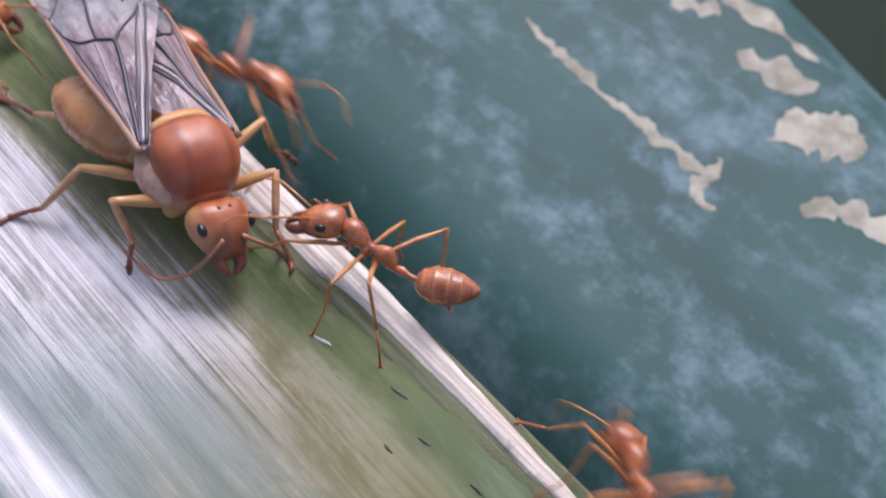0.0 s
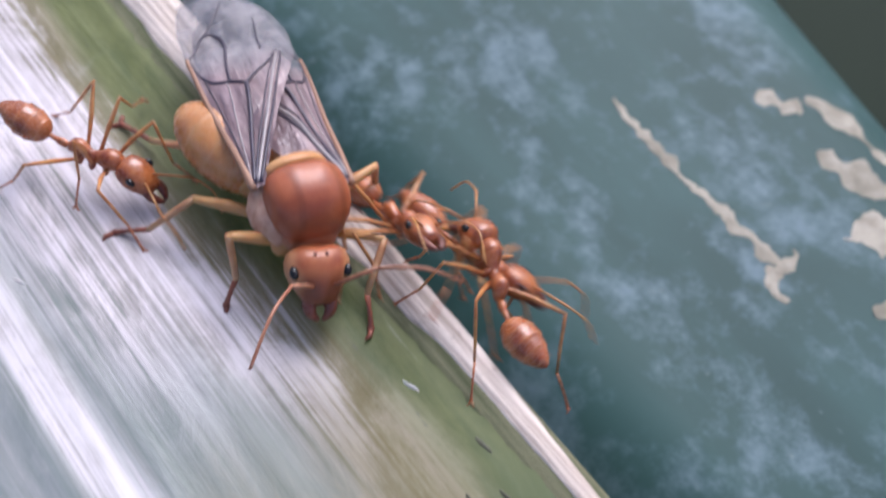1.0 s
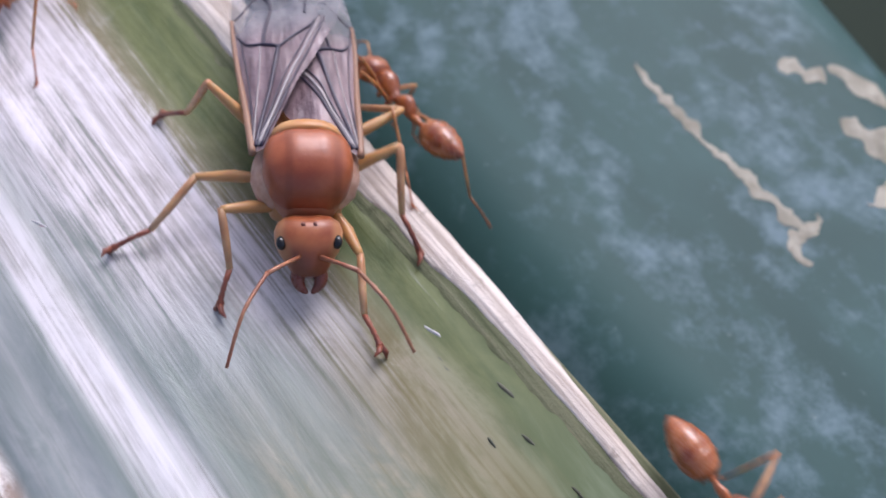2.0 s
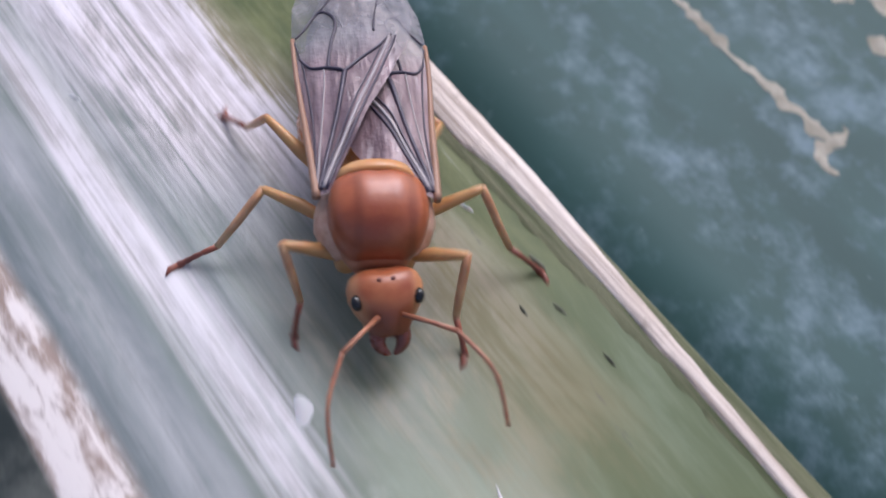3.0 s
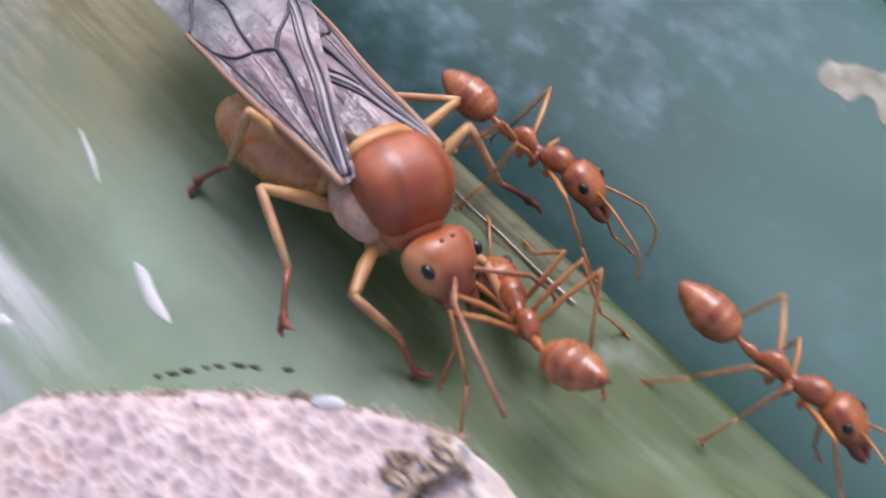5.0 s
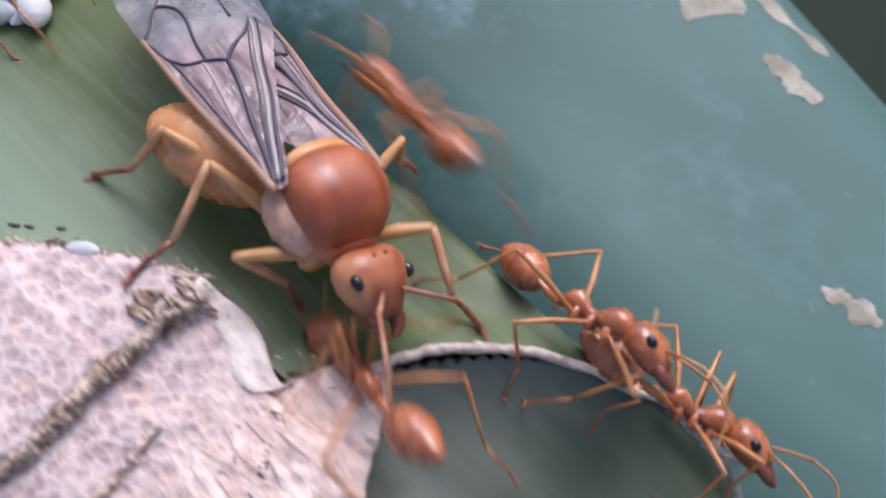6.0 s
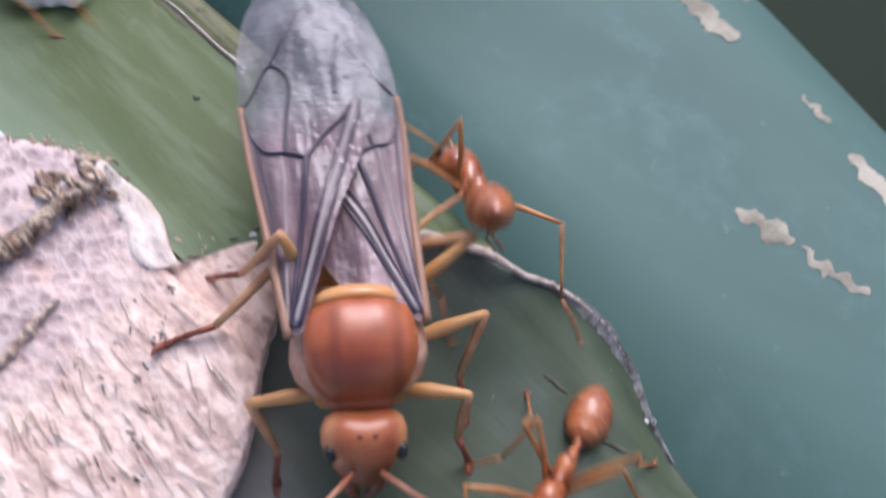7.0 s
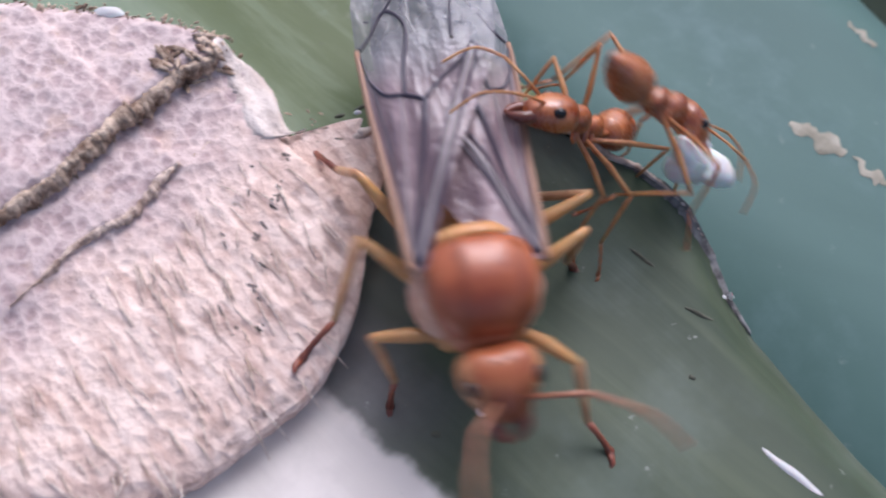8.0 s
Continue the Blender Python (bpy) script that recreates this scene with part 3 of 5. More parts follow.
        radii.append(0.22 + 0.07 * noise.noise((k * 0.27, 8, 2)))
    for k, u in enumerate(np.linspace(20.2, 26.6, 70)):
        v = margin_of_lower_leaf(u)
        f = min(1.0, k / 16)
        pts.append((u, v, f * (lower_height(u, v) + 0.1) + (1 - f) * (leaf_height(18.9, -0.9) - 0.15) + 0.08 * noise.noise((k * 0.5, 14, 1))))
        radii.append((0.24 + 0.10 * noise.noise((k * 0.6, 18, 2))) * 0.8 * (1 - 0.8 * k / 70))
    tube(bm, pts, radii, 9)
    part("torn_lip", bm, RIM, leaf, "thin torn brown lip")
    return leaf


def build_lower_leaf():
    bm = bmesh.new()
    rows = []
    for u in list(np.linspace(3, 40, 90)) + list(np.linspace(41, 130, 40)):
        edge = margin_of_lower_leaf(u)
        vs = [edge - 34 + 34 * (1 - (1 - f) ** 1.8) for f in np.linspace(0, 1, 40)]
        row = [at(u, v, lower_height(u, v)) for v in vs]
        for dv, dh in ((0.18, -0.3), (0.22, -0.9), (0.0, -3), (-1, -7), (-2, -11)):
            row.append(at(u, edge + dv, lower_height(u, edge) + dh))
        rows.append(row)
    sheet(bm, rows)
    leaf = part("lower_leaf", bm, LOWER_LEAF, m=STEM_FRAME)
    tagged(leaf, "dark green lower leaf sheath with a dry papery margin", "leaf")
    bm = bmesh.new()
    rows = []
    for k, u in enumerate(np.linspace(21.5, 31, 110)):
        edge = margin_of_lower_leaf(u)
        wide = lerp_table(u, ((21.5, 0.05), (23, 0.3), (25.5, 0.5), (28, 0.3), (31, 0.02))) * (1 + 0.5 * noise.noise((k * 0.4, 5, 5)))
        flare = lerp_table(u, ((21, 0.0), (24.5, 0.25), (26.5, 0.15), (31, 0.0)))
        h = lower_height(u, edge)
        rows.append([at(u, edge - wide, lower_height(u, edge - wide) + 0.04), at(u, edge - wide * 0.4, h + 0.12 + 0.1 * noise.noise((k * 0.9, 2, 2))), at(u, edge + 0.1, h + 0.1 + flare * 0.5), at(u, edge + 0.1 + flare * 0.5, h + flare * 0.4 + 0.1 * noise.noise((k * 0.7, 1, 8))), at(u, edge + 0.15, h - 0.4)])
    sheet(bm, rows)
    part("papery_margin", bm, BLACK_FLAKE, leaf, "dark papery margin flecked with grey")
    return leaf


def build_scar():
    outline = [(-4, -19), (-2, -16.8), (0, -14.6), (1.4, -13.2), (2.9, -11.9), (5.2, -10.3), (7.4, -9.2), (9.2, -8.8), (10.6, -9.0), (12.0, -9.6), (12.7, -9.4), (12.9, -8.2), (13.4, -6.6), (14.3, -5.7), (15.0, -6.5), (16.0, -8.0), (17.0, -9.7), (17.9, -10.6), (19.4, -12.6), (20.5, -15.6), (20.5, -18.2), (20.2, -21.2), (19.5, -23.2), (17.0, -26.5), (10, -31), (0, -31), (-5, -25), (-4, -19)]
    border = curve_points([(u, v, 0) for u, v in outline], 7)[:-1]
    centre = Vector((9.5, -17, 0))
    fs = [0.0] + list(np.linspace(0.06, 0.94, 44)) + [0.97, 0.99, 1.0, 0.99, 0.96]
    bm = bmesh.new()
    rows = []
    for i, f in enumerate(fs[1:]):
        row = []
        for k, b in enumerate(border):
            frayed = 1 + 0.012 * noise.noise((k * 0.45, 3, 3)) + 0.008 * noise.noise((k * 1.7, 5, 3))
            p = centre + (b - centre) * f * (frayed if f > 0.9 else 1)
            h = scar_height(p.x, p.y)
            if p.x > 11.5 and p.y > -10.2:  # the tongue towards the torn lip lies lower
                h = min(h, 1.0 - 0.25 * (p.x - 11.5))
            if f >= 0.97:
                h -= 0.06 if f < 0.985 else 0.25
            last = len(fs) - 2 - i
            if last == 1:
                h -= 1.2
            if last == 0:
                h = -3.6
            row.append(at(p.x, p.y, h))
        rows.append(row)
    verts = sheet(bm, rows, True)
    bm.faces.new(list(reversed(verts[0])))
    scar = part("leaf_scar", bm, SCAR, m=STEM_FRAME)
    tagged(scar, "pinkish tan corky leaf scar with cracked fibrous face", "leaf scar")
    # two brown crumbling ledges cross it
    for base, seed, freq, first, last, lump, reach in ((7.6, 1.5, 0.5, -9.7, -22.5, 0.62, 0.26), (10.5, 7.5, 0.4, -12.0, -22.5, 0.42, 0.13)):
        bm = bmesh.new()
        rows = []
        for k, v in enumerate(np.linspace(first, last, 420)):
            u = base + (0.5 if base < 9 else 0.4) * noise.noise((v * freq, seed, 0))
            top, foot = scar_height(u - 0.25, v), scar_height(u + 0.75, v)
            fade = min(1.0, k / 20, (419 - k) / 90)
            big = 0.5 + 1.1 * noise.noise((v * 0.55 / lump, seed, 4))
            w = reach * fade * (1 + 0.45 * noise.noise((v * 0.7, seed, 8)))
            row = []
            for q, (off, a, b, f) in enumerate(((-0.5, 0, 0, 0.1), (-0.15, 0.3, 0.1, 0.02), (0.15, 0.9, 0.15, 0.06), (0.45, 1.1, 0.3, 0.28), (0.55, 1.0, 0.55, 0.5), (0.5, 0.8, 0.8, 0.72), (0.35, 0.6, 0.7, 0.92), (-0.3, 0, 0, 1.06))):
                small = 0.4 + 1.3 * noise.noise((v * 1.5 / lump, q * 0.45, seed)) + 0.8 * noise.noise((v * 3.4 / lump, q * 0.9, seed + 1))
                out = off + a * big + b * small + 0.6 * noise.noise((v * 6, q * 0.9, seed)) + 0.4 * noise.noise((v * 13, q * 1.3, seed))
                row.append(at(u + 0.12 + w * out, v + 0.04 * noise.noise((v * 5, q, seed)), top + (foot - top) * f + 0.05 * fade * noise.noise((v * 4, q * 0.7, seed + 2))))
            rows.append(row)
        sheet(bm, list(reversed(rows)))
        part("ledge", bm, CRUST if base < 9 else TAN_LEDGE, scar, "brown crumbling ledge" if base < 9 else "low tan ledge")
    rng = random.Random(4)
    bm = bmesh.new()
    # torn shards where the ledge meets the rim, a few crumbs along it and by the tongue
    for k in range(74):
        if k < 46:
            v = rng.uniform(-12.0, -9.5)
            u = 7.7 + 0.5 * noise.noise((v * 0.5, 1.5, 0)) + rng.uniform(-1.0, 0.6)
        elif k < 62:
            v = rng.uniform(-22, -12)
            u = 8.0 + 0.5 * noise.noise((v * 0.5, 1.5, 0)) + rng.gauss(0, 0.12)
        else:
            u, v = rng.gauss(12.6, 0.5), rng.gauss(-8.7, 0.35)
        size = rng.uniform(0.4, 1.1) if k < 46 else rng.uniform(0.15, 0.4)
        way = radians(rng.gauss(10, 28))
        tilt = rng.uniform(-0.1, 0.35) * size
        base = scar_height(u, v) if k < 62 else 0.9
        pts = [(u + size * f * math.cos(way), v + size * f * math.sin(way), base + 0.04 + tilt * f) for f in (-0.5, -0.15, 0.25, 0.5)]
        tube(bm, pts, [0.04 * size, 0.17 * size, 0.12 * size, 0.005], 4)
    # a darker frayed rim where the scar meets the leaf
    for k in range(260):
        p = border[rng.randrange(0, 46)].lerp(centre, rng.uniform(-0.004, 0.022))
        p += Vector((rng.gauss(0, 0.12), rng.gauss(0, 0.12), 0))
        r = rng.uniform(0.04, 0.11)
        made = bmesh.ops.create_icosphere(bm, subdivisions=1, radius=1.0)["verts"]
        turn = Euler((rng.uniform(0, 6), rng.uniform(0, 6), rng.uniform(0, 6))).to_matrix().to_4x4()
        m = Matrix.Translation(at(p.x, p.y, scar_height(p.x, p.y) - 0.12)) @ turn @ Matrix.Diagonal((r * 1.5 * MM, r * 0.9 * MM, r * 0.6 * MM, 1))
        bmesh.ops.transform(bm, matrix=m, verts=made)
    tagged(part("crust", bm, CRUST, scar, "brown crumbling crust"), kind="stuff")
    # a broad cream rim along the edge next to the queen's path
    bm = bmesh.new()
    edge = border[42:73]
    rows = []
    for k, p in enumerate(edge):
        swell = math.sin(math.pi * (k + 0.5) / len(edge)) ** 0.5
        row = []
        for inward, rise in ((0.004, -0.22), (0.016, -0.02), (0.04, 0.08), (0.075, 0.03), (0.11, 0.02), (0.14, 0.15), (0.175, 0.13), (0.20, -0.03)):
            q = p.lerp(centre, 0.004 + (inward - 0.004) * swell * (1 + 0.25 * noise.noise((k * 0.6, inward * 30, 3))))
            row.append(at(q.x, q.y, scar_height(q.x, q.y) + rise * swell + 0.05 * noise.noise((k * 0.9, inward * 60, 1))))
        rows.append(row)
    sheet(bm, rows)
    part("rim", bm, RIM_PALE, scar, "cream raised rim")
    # a row of short dark slits where the fibrous face begins
    bm = bmesh.new()
    for k in range(26):
        f = k / 25
        u = 12.9 + 4.6 * f + 0.3 * math.sin(9 * f) + rng.gauss(0, 0.16)
        v = -10.6 - 5.8 * f + 0.3 * math.sin(23 * f) + rng.gauss(0, 0.16)
        if k % 5 == 0:
            u, v = u - rng.uniform(0.2, 1.2), v - rng.uniform(0.2, 2.0)
        length, turn = rng.uniform(0.22, 0.7), radians(rng.gauss(-6, 20))
        pts = [(u + length * q * math.cos(turn), v + length * q * math.sin(turn)) for q in (-0.5, -0.2, 0.2, 0.5)]
        tube(bm, [(a, b, scar_height(a, b) - 0.045) for a, b in pts], [0.02, rng.uniform(0.05, 0.10), rng.uniform(0.05, 0.09), 0.015], 6)
    tagged(part("crack", bm, SLIT, scar, "short dark slits"), kind="stuff")
    # loose fibres over the lower face
    bm = bmesh.new()
    for k in range(150):
        u = rng.uniform(12.0, 20.0)
        v = rng.uniform(-26, -11.0) if u > 13.5 else rng.uniform(-20, -11.5)
        if v > -10.8 - 0.22 * max(0, u - 15.5) ** 2:
            continue
        length, turn = rng.uniform(0.6, 1.9), radians(rng.gauss(-12, 16))
        pts = []
        for s in (0, 0.5, 1):
            a, b = u + length * s * math.cos(turn), v + length * s * math.sin(turn)
            pts.append((a, b, scar_height(a, b) + 0.03 + 0.12 * math.sin(math.pi * s)))
        tube(bm, pts, (0.02, 0.035, 0.01), 4)
    tagged(part("fibre", bm, dry_material("fibre", (0.46, 0.34, 0.26), (0.80, 0.68, 0.60)), scar, "pale loose fibres"), kind="stuff")
    return scar


def fleck(name, u, v, length, width, turn, material, label, height=None):
    """A small flake of wax or dry skin that lies on a leaf."""
    bm = bmesh.new()
    a = radians(turn)
    rows = []
    for k in range(13):
        f = k / 12
        w = width * math.sqrt(max(0.004, 1 - (2 * f - 1) ** 2)) * (1 + 0.3 * noise.noise((k * 0.25, u, v)))
        row = []
        for s in (-1, -0.7, -0.3, 0.3, 0.7, 1):
            x, y = (f - 0.5) * length, s * w / 2 + 0.25 * width * noise.noise((k * 0.2, v, u))
            p, q = u + x * math.cos(a) - y * math.sin(a), v + x * math.sin(a) + y * math.cos(a)
            lift = 0.09 * (1 - s * s) * math.sin(math.pi * f)
            row.append(at(p, q, (ground_height(p, q) if height is None else height) + 0.012 + lift))
        rows.append(row)
    sheet(bm, rows)
    tagged(part(name, bm, material, m=STEM_FRAME), label, "flake")


build_ground()
STEM_OBJECT = build_stem()
for seed, (line, width) in enumerate((
    (((-40.6, 24.3), (-38.3, 23.8), (-36.2, 23.6), (-33.8, 23.4), (-31.5, 23.1)), 0.42),
    (((-31.9, 23.3), (-29.8, 23.3), (-27.4, 23.2), (-24.7, 23.2), (-23.6, 23.2)), 0.44),
    (((-24.2, 24.9), (-23.6, 23.2), (-23.4, 21.9), (-21.7, 21.6)), 0.46),
    (((-23.2, 28.4), (-22.0, 30.4), (-20.2, 31.6), (-18.2, 31.8)), 1.5),
    (((-18.2, 25.5), (-16.8, 27.4), (-14.6, 28.0), (-12.0, 28.2)), 0.9),
    (((-28.9, 32.2), (-26.6, 33.0), (-23.4, 33.8)), 0.9),
    (((-35.2, 33.0), (-33.6, 33.8), (-32.0, 34.4)), 0.8),
    (((-33.0, 36.0), (-29.0, 36.4), (-25.0, 36.2)), 0.7),
    (((4.0, 23.2), (7.0, 25.2), (10.6, 26.2)), 1.1),
    (((7.5, 28.9), (11.8, 28.6), (15.5, 28.8)), 0.8),
    (((13.2, 24.6), (15.0, 24.7), (17.4, 24.3)), 0.75),
    (((24.3, 15.2), (26.0, 15.6), (27.7, 15.6)), 0.62),
    (((28.1, 15.9), (29.4, 15.5), (30.4, 15.7), (32.2, 15.9)), 0.4),
    (((26.6, 22.6), (28.4, 22.2), (30.6, 21.4)), 0.6),
    (((22.4, 23.9), (23.4, 24.0), (24.6, 23.6)), 0.45),
)):
    pale_scar(STEM_OBJECT, line, width, seed)
build_upper_leaf()
build_lower_leaf()
build_scar()
# ---- flakes and marks on the leaves ----
for row in (
    (-26.5, -3.8, 1.0, 0.16, 18), (-13.1, -11.4, 3.0, 0.22, -20), (-6.0, -13.4, 3.2, 0.5, -12), (-21.6, -15.6, 1.5, 0.75, -20),
    (-9.1, -18.5, 0.8, 0.55, 30), (3.4, -11.7, 1.3, 0.5, 40), (35.9, -4.6, 2.9, 0.34, 3), (-42.4, -16.1, 0.9, 0.14, 30), (25.5, -11.7, 0.5, 0.25, 15), (13.1, -6.6, 0.35, 0.25, 60), (29.2, 0.6, 0.5, 0.3, 20),
):
    fleck("wax_flake", *row, WAX, "small white waxy flake stuck on the leaf")
SPECKS = [(u, v, 0.42 + 0.3 * noise.noise((u * 3, v, 1)), 0.2, 40) for u, v in ((-2.9, -15.4), (-2.6, -14.9), (-2.3, -14.4), (-1.9, -13.8), (-1.6, -13.4), (-1.1, -12.8), (-0.6, -12.4), (0.4, -11.5))]
for row in (*SPECKS, (-22.1, -2.9, 1.4, 0.3, 8), (-19.6, -3.6, 1.0, 0.22, 12), (-20.4, -5.0, 0.8, 0.2, 0), (-16.4, -3.4, 1.1, 0.2, 6), (25.6, -1.6, 1.7, 0.3, 5), (24.9, -13.6, 0.5, 0.4, 20), (30.6, -4.3, 0.4, 0.3, 0), (29.0, -1.8, 1.7, 0.3, 20), (5.8, -3.7, 0.5, 0.35, 10), (9.4, -2.6, 0.4, 0.25, 40), (13.0, -6.3, 0.8, 0.3, 70), (12.6, -7.2, 0.6, 0.3, 60), (12.0, -8.9, 0.7, 0.35, 50)):
    fleck("dark_flake", row[0], row[1], row[2] * (1.25 if -3 < row[0] < 1 else 0.8), row[3] * (1.1 if -3 < row[0] < 1 else 0.7), row[4], SPECK, "small dark dead speck on the leaf", 0.02 if -3 < row[0] < 1 else None)


# ---- ants ----
def leg_meshes(femur, tibia, thick, mats):
    """Femur and tibia of one leg, each along +x from its joint."""
    bm = bmesh.new()
    tube(bm, [(-0.25, 0, 0), (0, 0, 0), (0.15 * femur, 0.04, 0), (0.5 * femur, 0.10, 0), (0.9 * femur, 0.02, 0), (femur, 0, 0)], [0.9 * thick, 1.1 * thick, 0.95 * thick, 1.25 * thick, 0.85 * thick, 0.7 * thick], 9)
    yield bm, [mats[0]]
    bm = bmesh.new()
    shin, drop = 0.62 * tibia, 0.10 * tibia
    tube(bm, [(-0.06, 0, 0), (0.12 * tibia, -0.02 * tibia, 0), (0.35 * tibia, -0.06 * tibia, 0), (shin, -drop, 0)], [0.72 * thick, 0.8 * thick, 0.78 * thick, 0.62 * thick], 8)
    for f in bm.faces:
        f.material_index = 0
    first = len(bm.faces)
    joints = [shin + (tibia - shin) * k for k in (0.0, 0.32, 0.36, 0.56, 0.60, 0.76, 0.80, 0.93, 1.0)]
    tube(bm, [(x, -drop * ((tibia - x) / (tibia - shin)) ** 1.3, 0) for x in joints], [thick * r for r in (0.56, 0.56, 0.42, 0.58, 0.42, 0.60, 0.46, 0.82, 0.66)], 7)
    for side in (-1, 1):
        tube(bm, [(tibia - 0.08, 0, 0), (tibia + 0.24 * thick / 0.25, 0.06, side * 0.36 * thick / 0.25), (tibia + 0.46 * thick / 0.25, -0.10, side * 0.58 * thick / 0.25)], [0.66 * thick, 0.55 * thick, 0.15 * thick], 6)
    bm.faces.ensure_lookup_table()
    for f in bm.faces[first:]:
        f.material_index = 1
    yield bm, [mats[1], mats[2]]


def add_legs(ant, slots, thick, mats):
    """slots: for each leg its joint, the lengths of femur and tibia."""
    shared = {}
    for k, (joint, femur, tibia) in enumerate(slots):
        key = (femur, tibia)
        if key not in shared:
            shared[key] = [(bm, m) for bm, m in leg_meshes(femur, tibia, thick, mats)]
            made = [part(name, bm, m, ant) for name, (bm, m) in zip(("femur", "tibia"), shared[key])]
            shared[key] = [o.data for o in made]
        else:
            made = [new(name, data) for name, data in zip(("femur", "tibia"), shared[key])]
        made[0].parent, made[1].parent = ant, made[0]
        made[0].matrix_basis = Matrix.Translation(Vector(joint) * MM)
        made[1].matrix_basis = Matrix.Translation((femur * MM, 0, 0))
        made[0]["slot"], made[1]["slot"] = f"femur {k}", f"tibia {k}"


def antenna_mesh(scape, whip, thick, side, spread, droop):
    bm = bmesh.new()
    elbow = Vector((side * spread * scape, 0.72 * scape, 0.35 * scape))
    tube(bm, [(0, 0, 0), elbow * 0.5 + Vector((0, 0, 0.06)), elbow], [thick, thick * 0.85, thick * 1.05], 7)
    tip = elbow + Vector((side * 0.15 * whip, 0.75 * whip, -droop * whip))
    mid = (elbow + tip) / 2 + Vector((side * 0.05 * whip, 0.03 * whip, 0.15 * whip))
    pts = curve_points([elbow, mid, tip], 7)
    tube(bm, pts, [thick * (0.8 if k % 2 else 0.95) * (1 - 0.25 * k / len(pts)) for k in range(len(pts))], 7)
    return bm


QUEEN_LEGS = [((side * x, y, 2.0), femur, tibia) for side in (1, -1) for x, y, femur, tibia in ((1.2, 1.0, 2.9, 4.5), (1.5, -0.7, 3.7, 5.3), (1.4, -2.8, 4.3, 6.4))]
WORKER_LEGS = [((side * x, y, 1.5), femur, tibia) for side in (1, -1) for x, y, femur, tibia in ((0.36, 1.25, 2.9, 3.9), (0.38, 0.45, 3.1, 4.2), (0.36, -0.25, 3.5, 5.0))]


def wing_sheet(side, lift):
    """A forewing folded back over the body: membrane and veins. s along it, w from its outer edge inwards."""
    base = ((0, 0.6), (1.5, 1.35), (4, 2.6)) if side > 0 else ((0, 1.2), (0.8, 2.8), (2.5, 3.7), (5, 4.3))
    half = (*base, (8.4, 5.2), (9.5, 5.5), (10.8, 5.1), (12, 4.1), (12.7, 3.0), (13, 2.2))
    outer = ((0, 0.0), (4, -0.2), (7, -0.4), (8.8, -0.45), (10.5, -0.3), (12, 0.35), (12.7, 1.0), (13, 1.6))

    def place(s, w, up=0.0):
        edge = lerp_table(s, outer)
        x = 2.58 + 0.02 * s - 0.95 * (w + edge)
        z = 4.15 + lift + 0.44 * min(w, 2.0) + (0.10 if side > 0 else -0.35) * max(0.0, w - 2.0) + 0.05 * s + 0.07 * math.sin(s * 0.9 + w * 1.5) + up
        return Vector((side * x, -0.45 - 1.03 * s - 0.48 * max(0.0, s - 8.0), z))

    bm = bmesh.new()
    rows = []
    for s in np.linspace(0, 13, 44):
        wide = max(0.15, lerp_table(s, half) - lerp_table(s, outer))
        rows.append([place(s, wide * f) * MM for f in np.linspace(0, 1, 14)])
    sheet(bm, rows)
    membrane = bm
    veins = bmesh.new()
    pale = bmesh.new()

    def vein(points, r0, r1, into=None):
        pts = [place(p.x, p.y, 0.03) for p in curve_points([(s, w, 0) for s, w in points], 8)]
        tube(into or veins, pts, [0.82 * (r0 + (r1 - r0) * k / (len(pts) - 1)) for k in range(len(pts))], 6)

    # a cream stripe between two dark veins along the inner edge, then the cells towards the tip
    vein(((0.2, 0.50), (4, 2.52), (8.4, 4.88)), 0.108, 0.065)
    vein(((0.3, 0.38), (4, 2.26), (8.4, 4.60)), 0.122, 0.086, pale)
    vein(((0.4, 0.30), (4, 2.00), (8.2, 4.28)), 0.086, 0.043)
    vein(((0.3, 0.22), (2.2, 0.85), (4.6, 1.65), (6.5, 2.2)), 0.115, 0.144)
    vein(((6.5, 2.2), (7.3, 3.0), (7.9, 3.9), (8.5, 4.7)), 0.122, 0.072)
    vein(((6.5, 2.2), (6.9, 1.5), (7.2, 0.75), (8.0, 0.30)), 0.122, 0.072)
    vein(((6.9, 1.5), (8.0, 1.7), (9.3, 2.1), (10.0, 1.35), (9.3, 0.6), (9.0, 0.2)), 0.108, 0.065)
    vein(((10.0, 1.35), (10.7, 2.0), (11.6, 2.4)), 0.072, 0.036)
    vein(((8.7, 3.9), (9.5, 4.0), (10.6, 4.3)), 0.079, 0.036)
    vein(((0.2, 0.12), (4, 0.42), (7.2, 0.42), (8.8, 0.15)), 0.065, 0.043)
    vein(((0.3, 0.12), (3, 0.62), (6, 1.2), (7, 1.3)), 0.058, 0.036, pale)
    costa = bmesh.new()
    pts = [place(s, 0.06, 0.0) for s in np.linspace(0, 9.0, 30)]
    tube(costa, pts, [0.20 - 0.006 * k * 0.5 for k in range(30)], 7)
    return membrane, veins, pale, costa


def plates(length, width, height, y, z, bands, depth, point=0.16):
    """Sections of a gaster: an oval of overlapping plates that comes to a blunt point behind."""
    out = []
    for k in range(61):
        f = k / 60
        s = 0.5 - 0.5 * math.cos(math.pi * f)
        shape = max(0.02, math.sqrt(max(0.0, 1 - (2 * s - 1) ** 2))) * (1 - point * s * s)
        g = (s * bands + 0.35) % 1.0
        shape *= 1 + depth * (g ** 3 - 0.5)
        out.append((y + length * (0.5 - s), z, width / 2 * shape, height / 2 * shape))
    return out


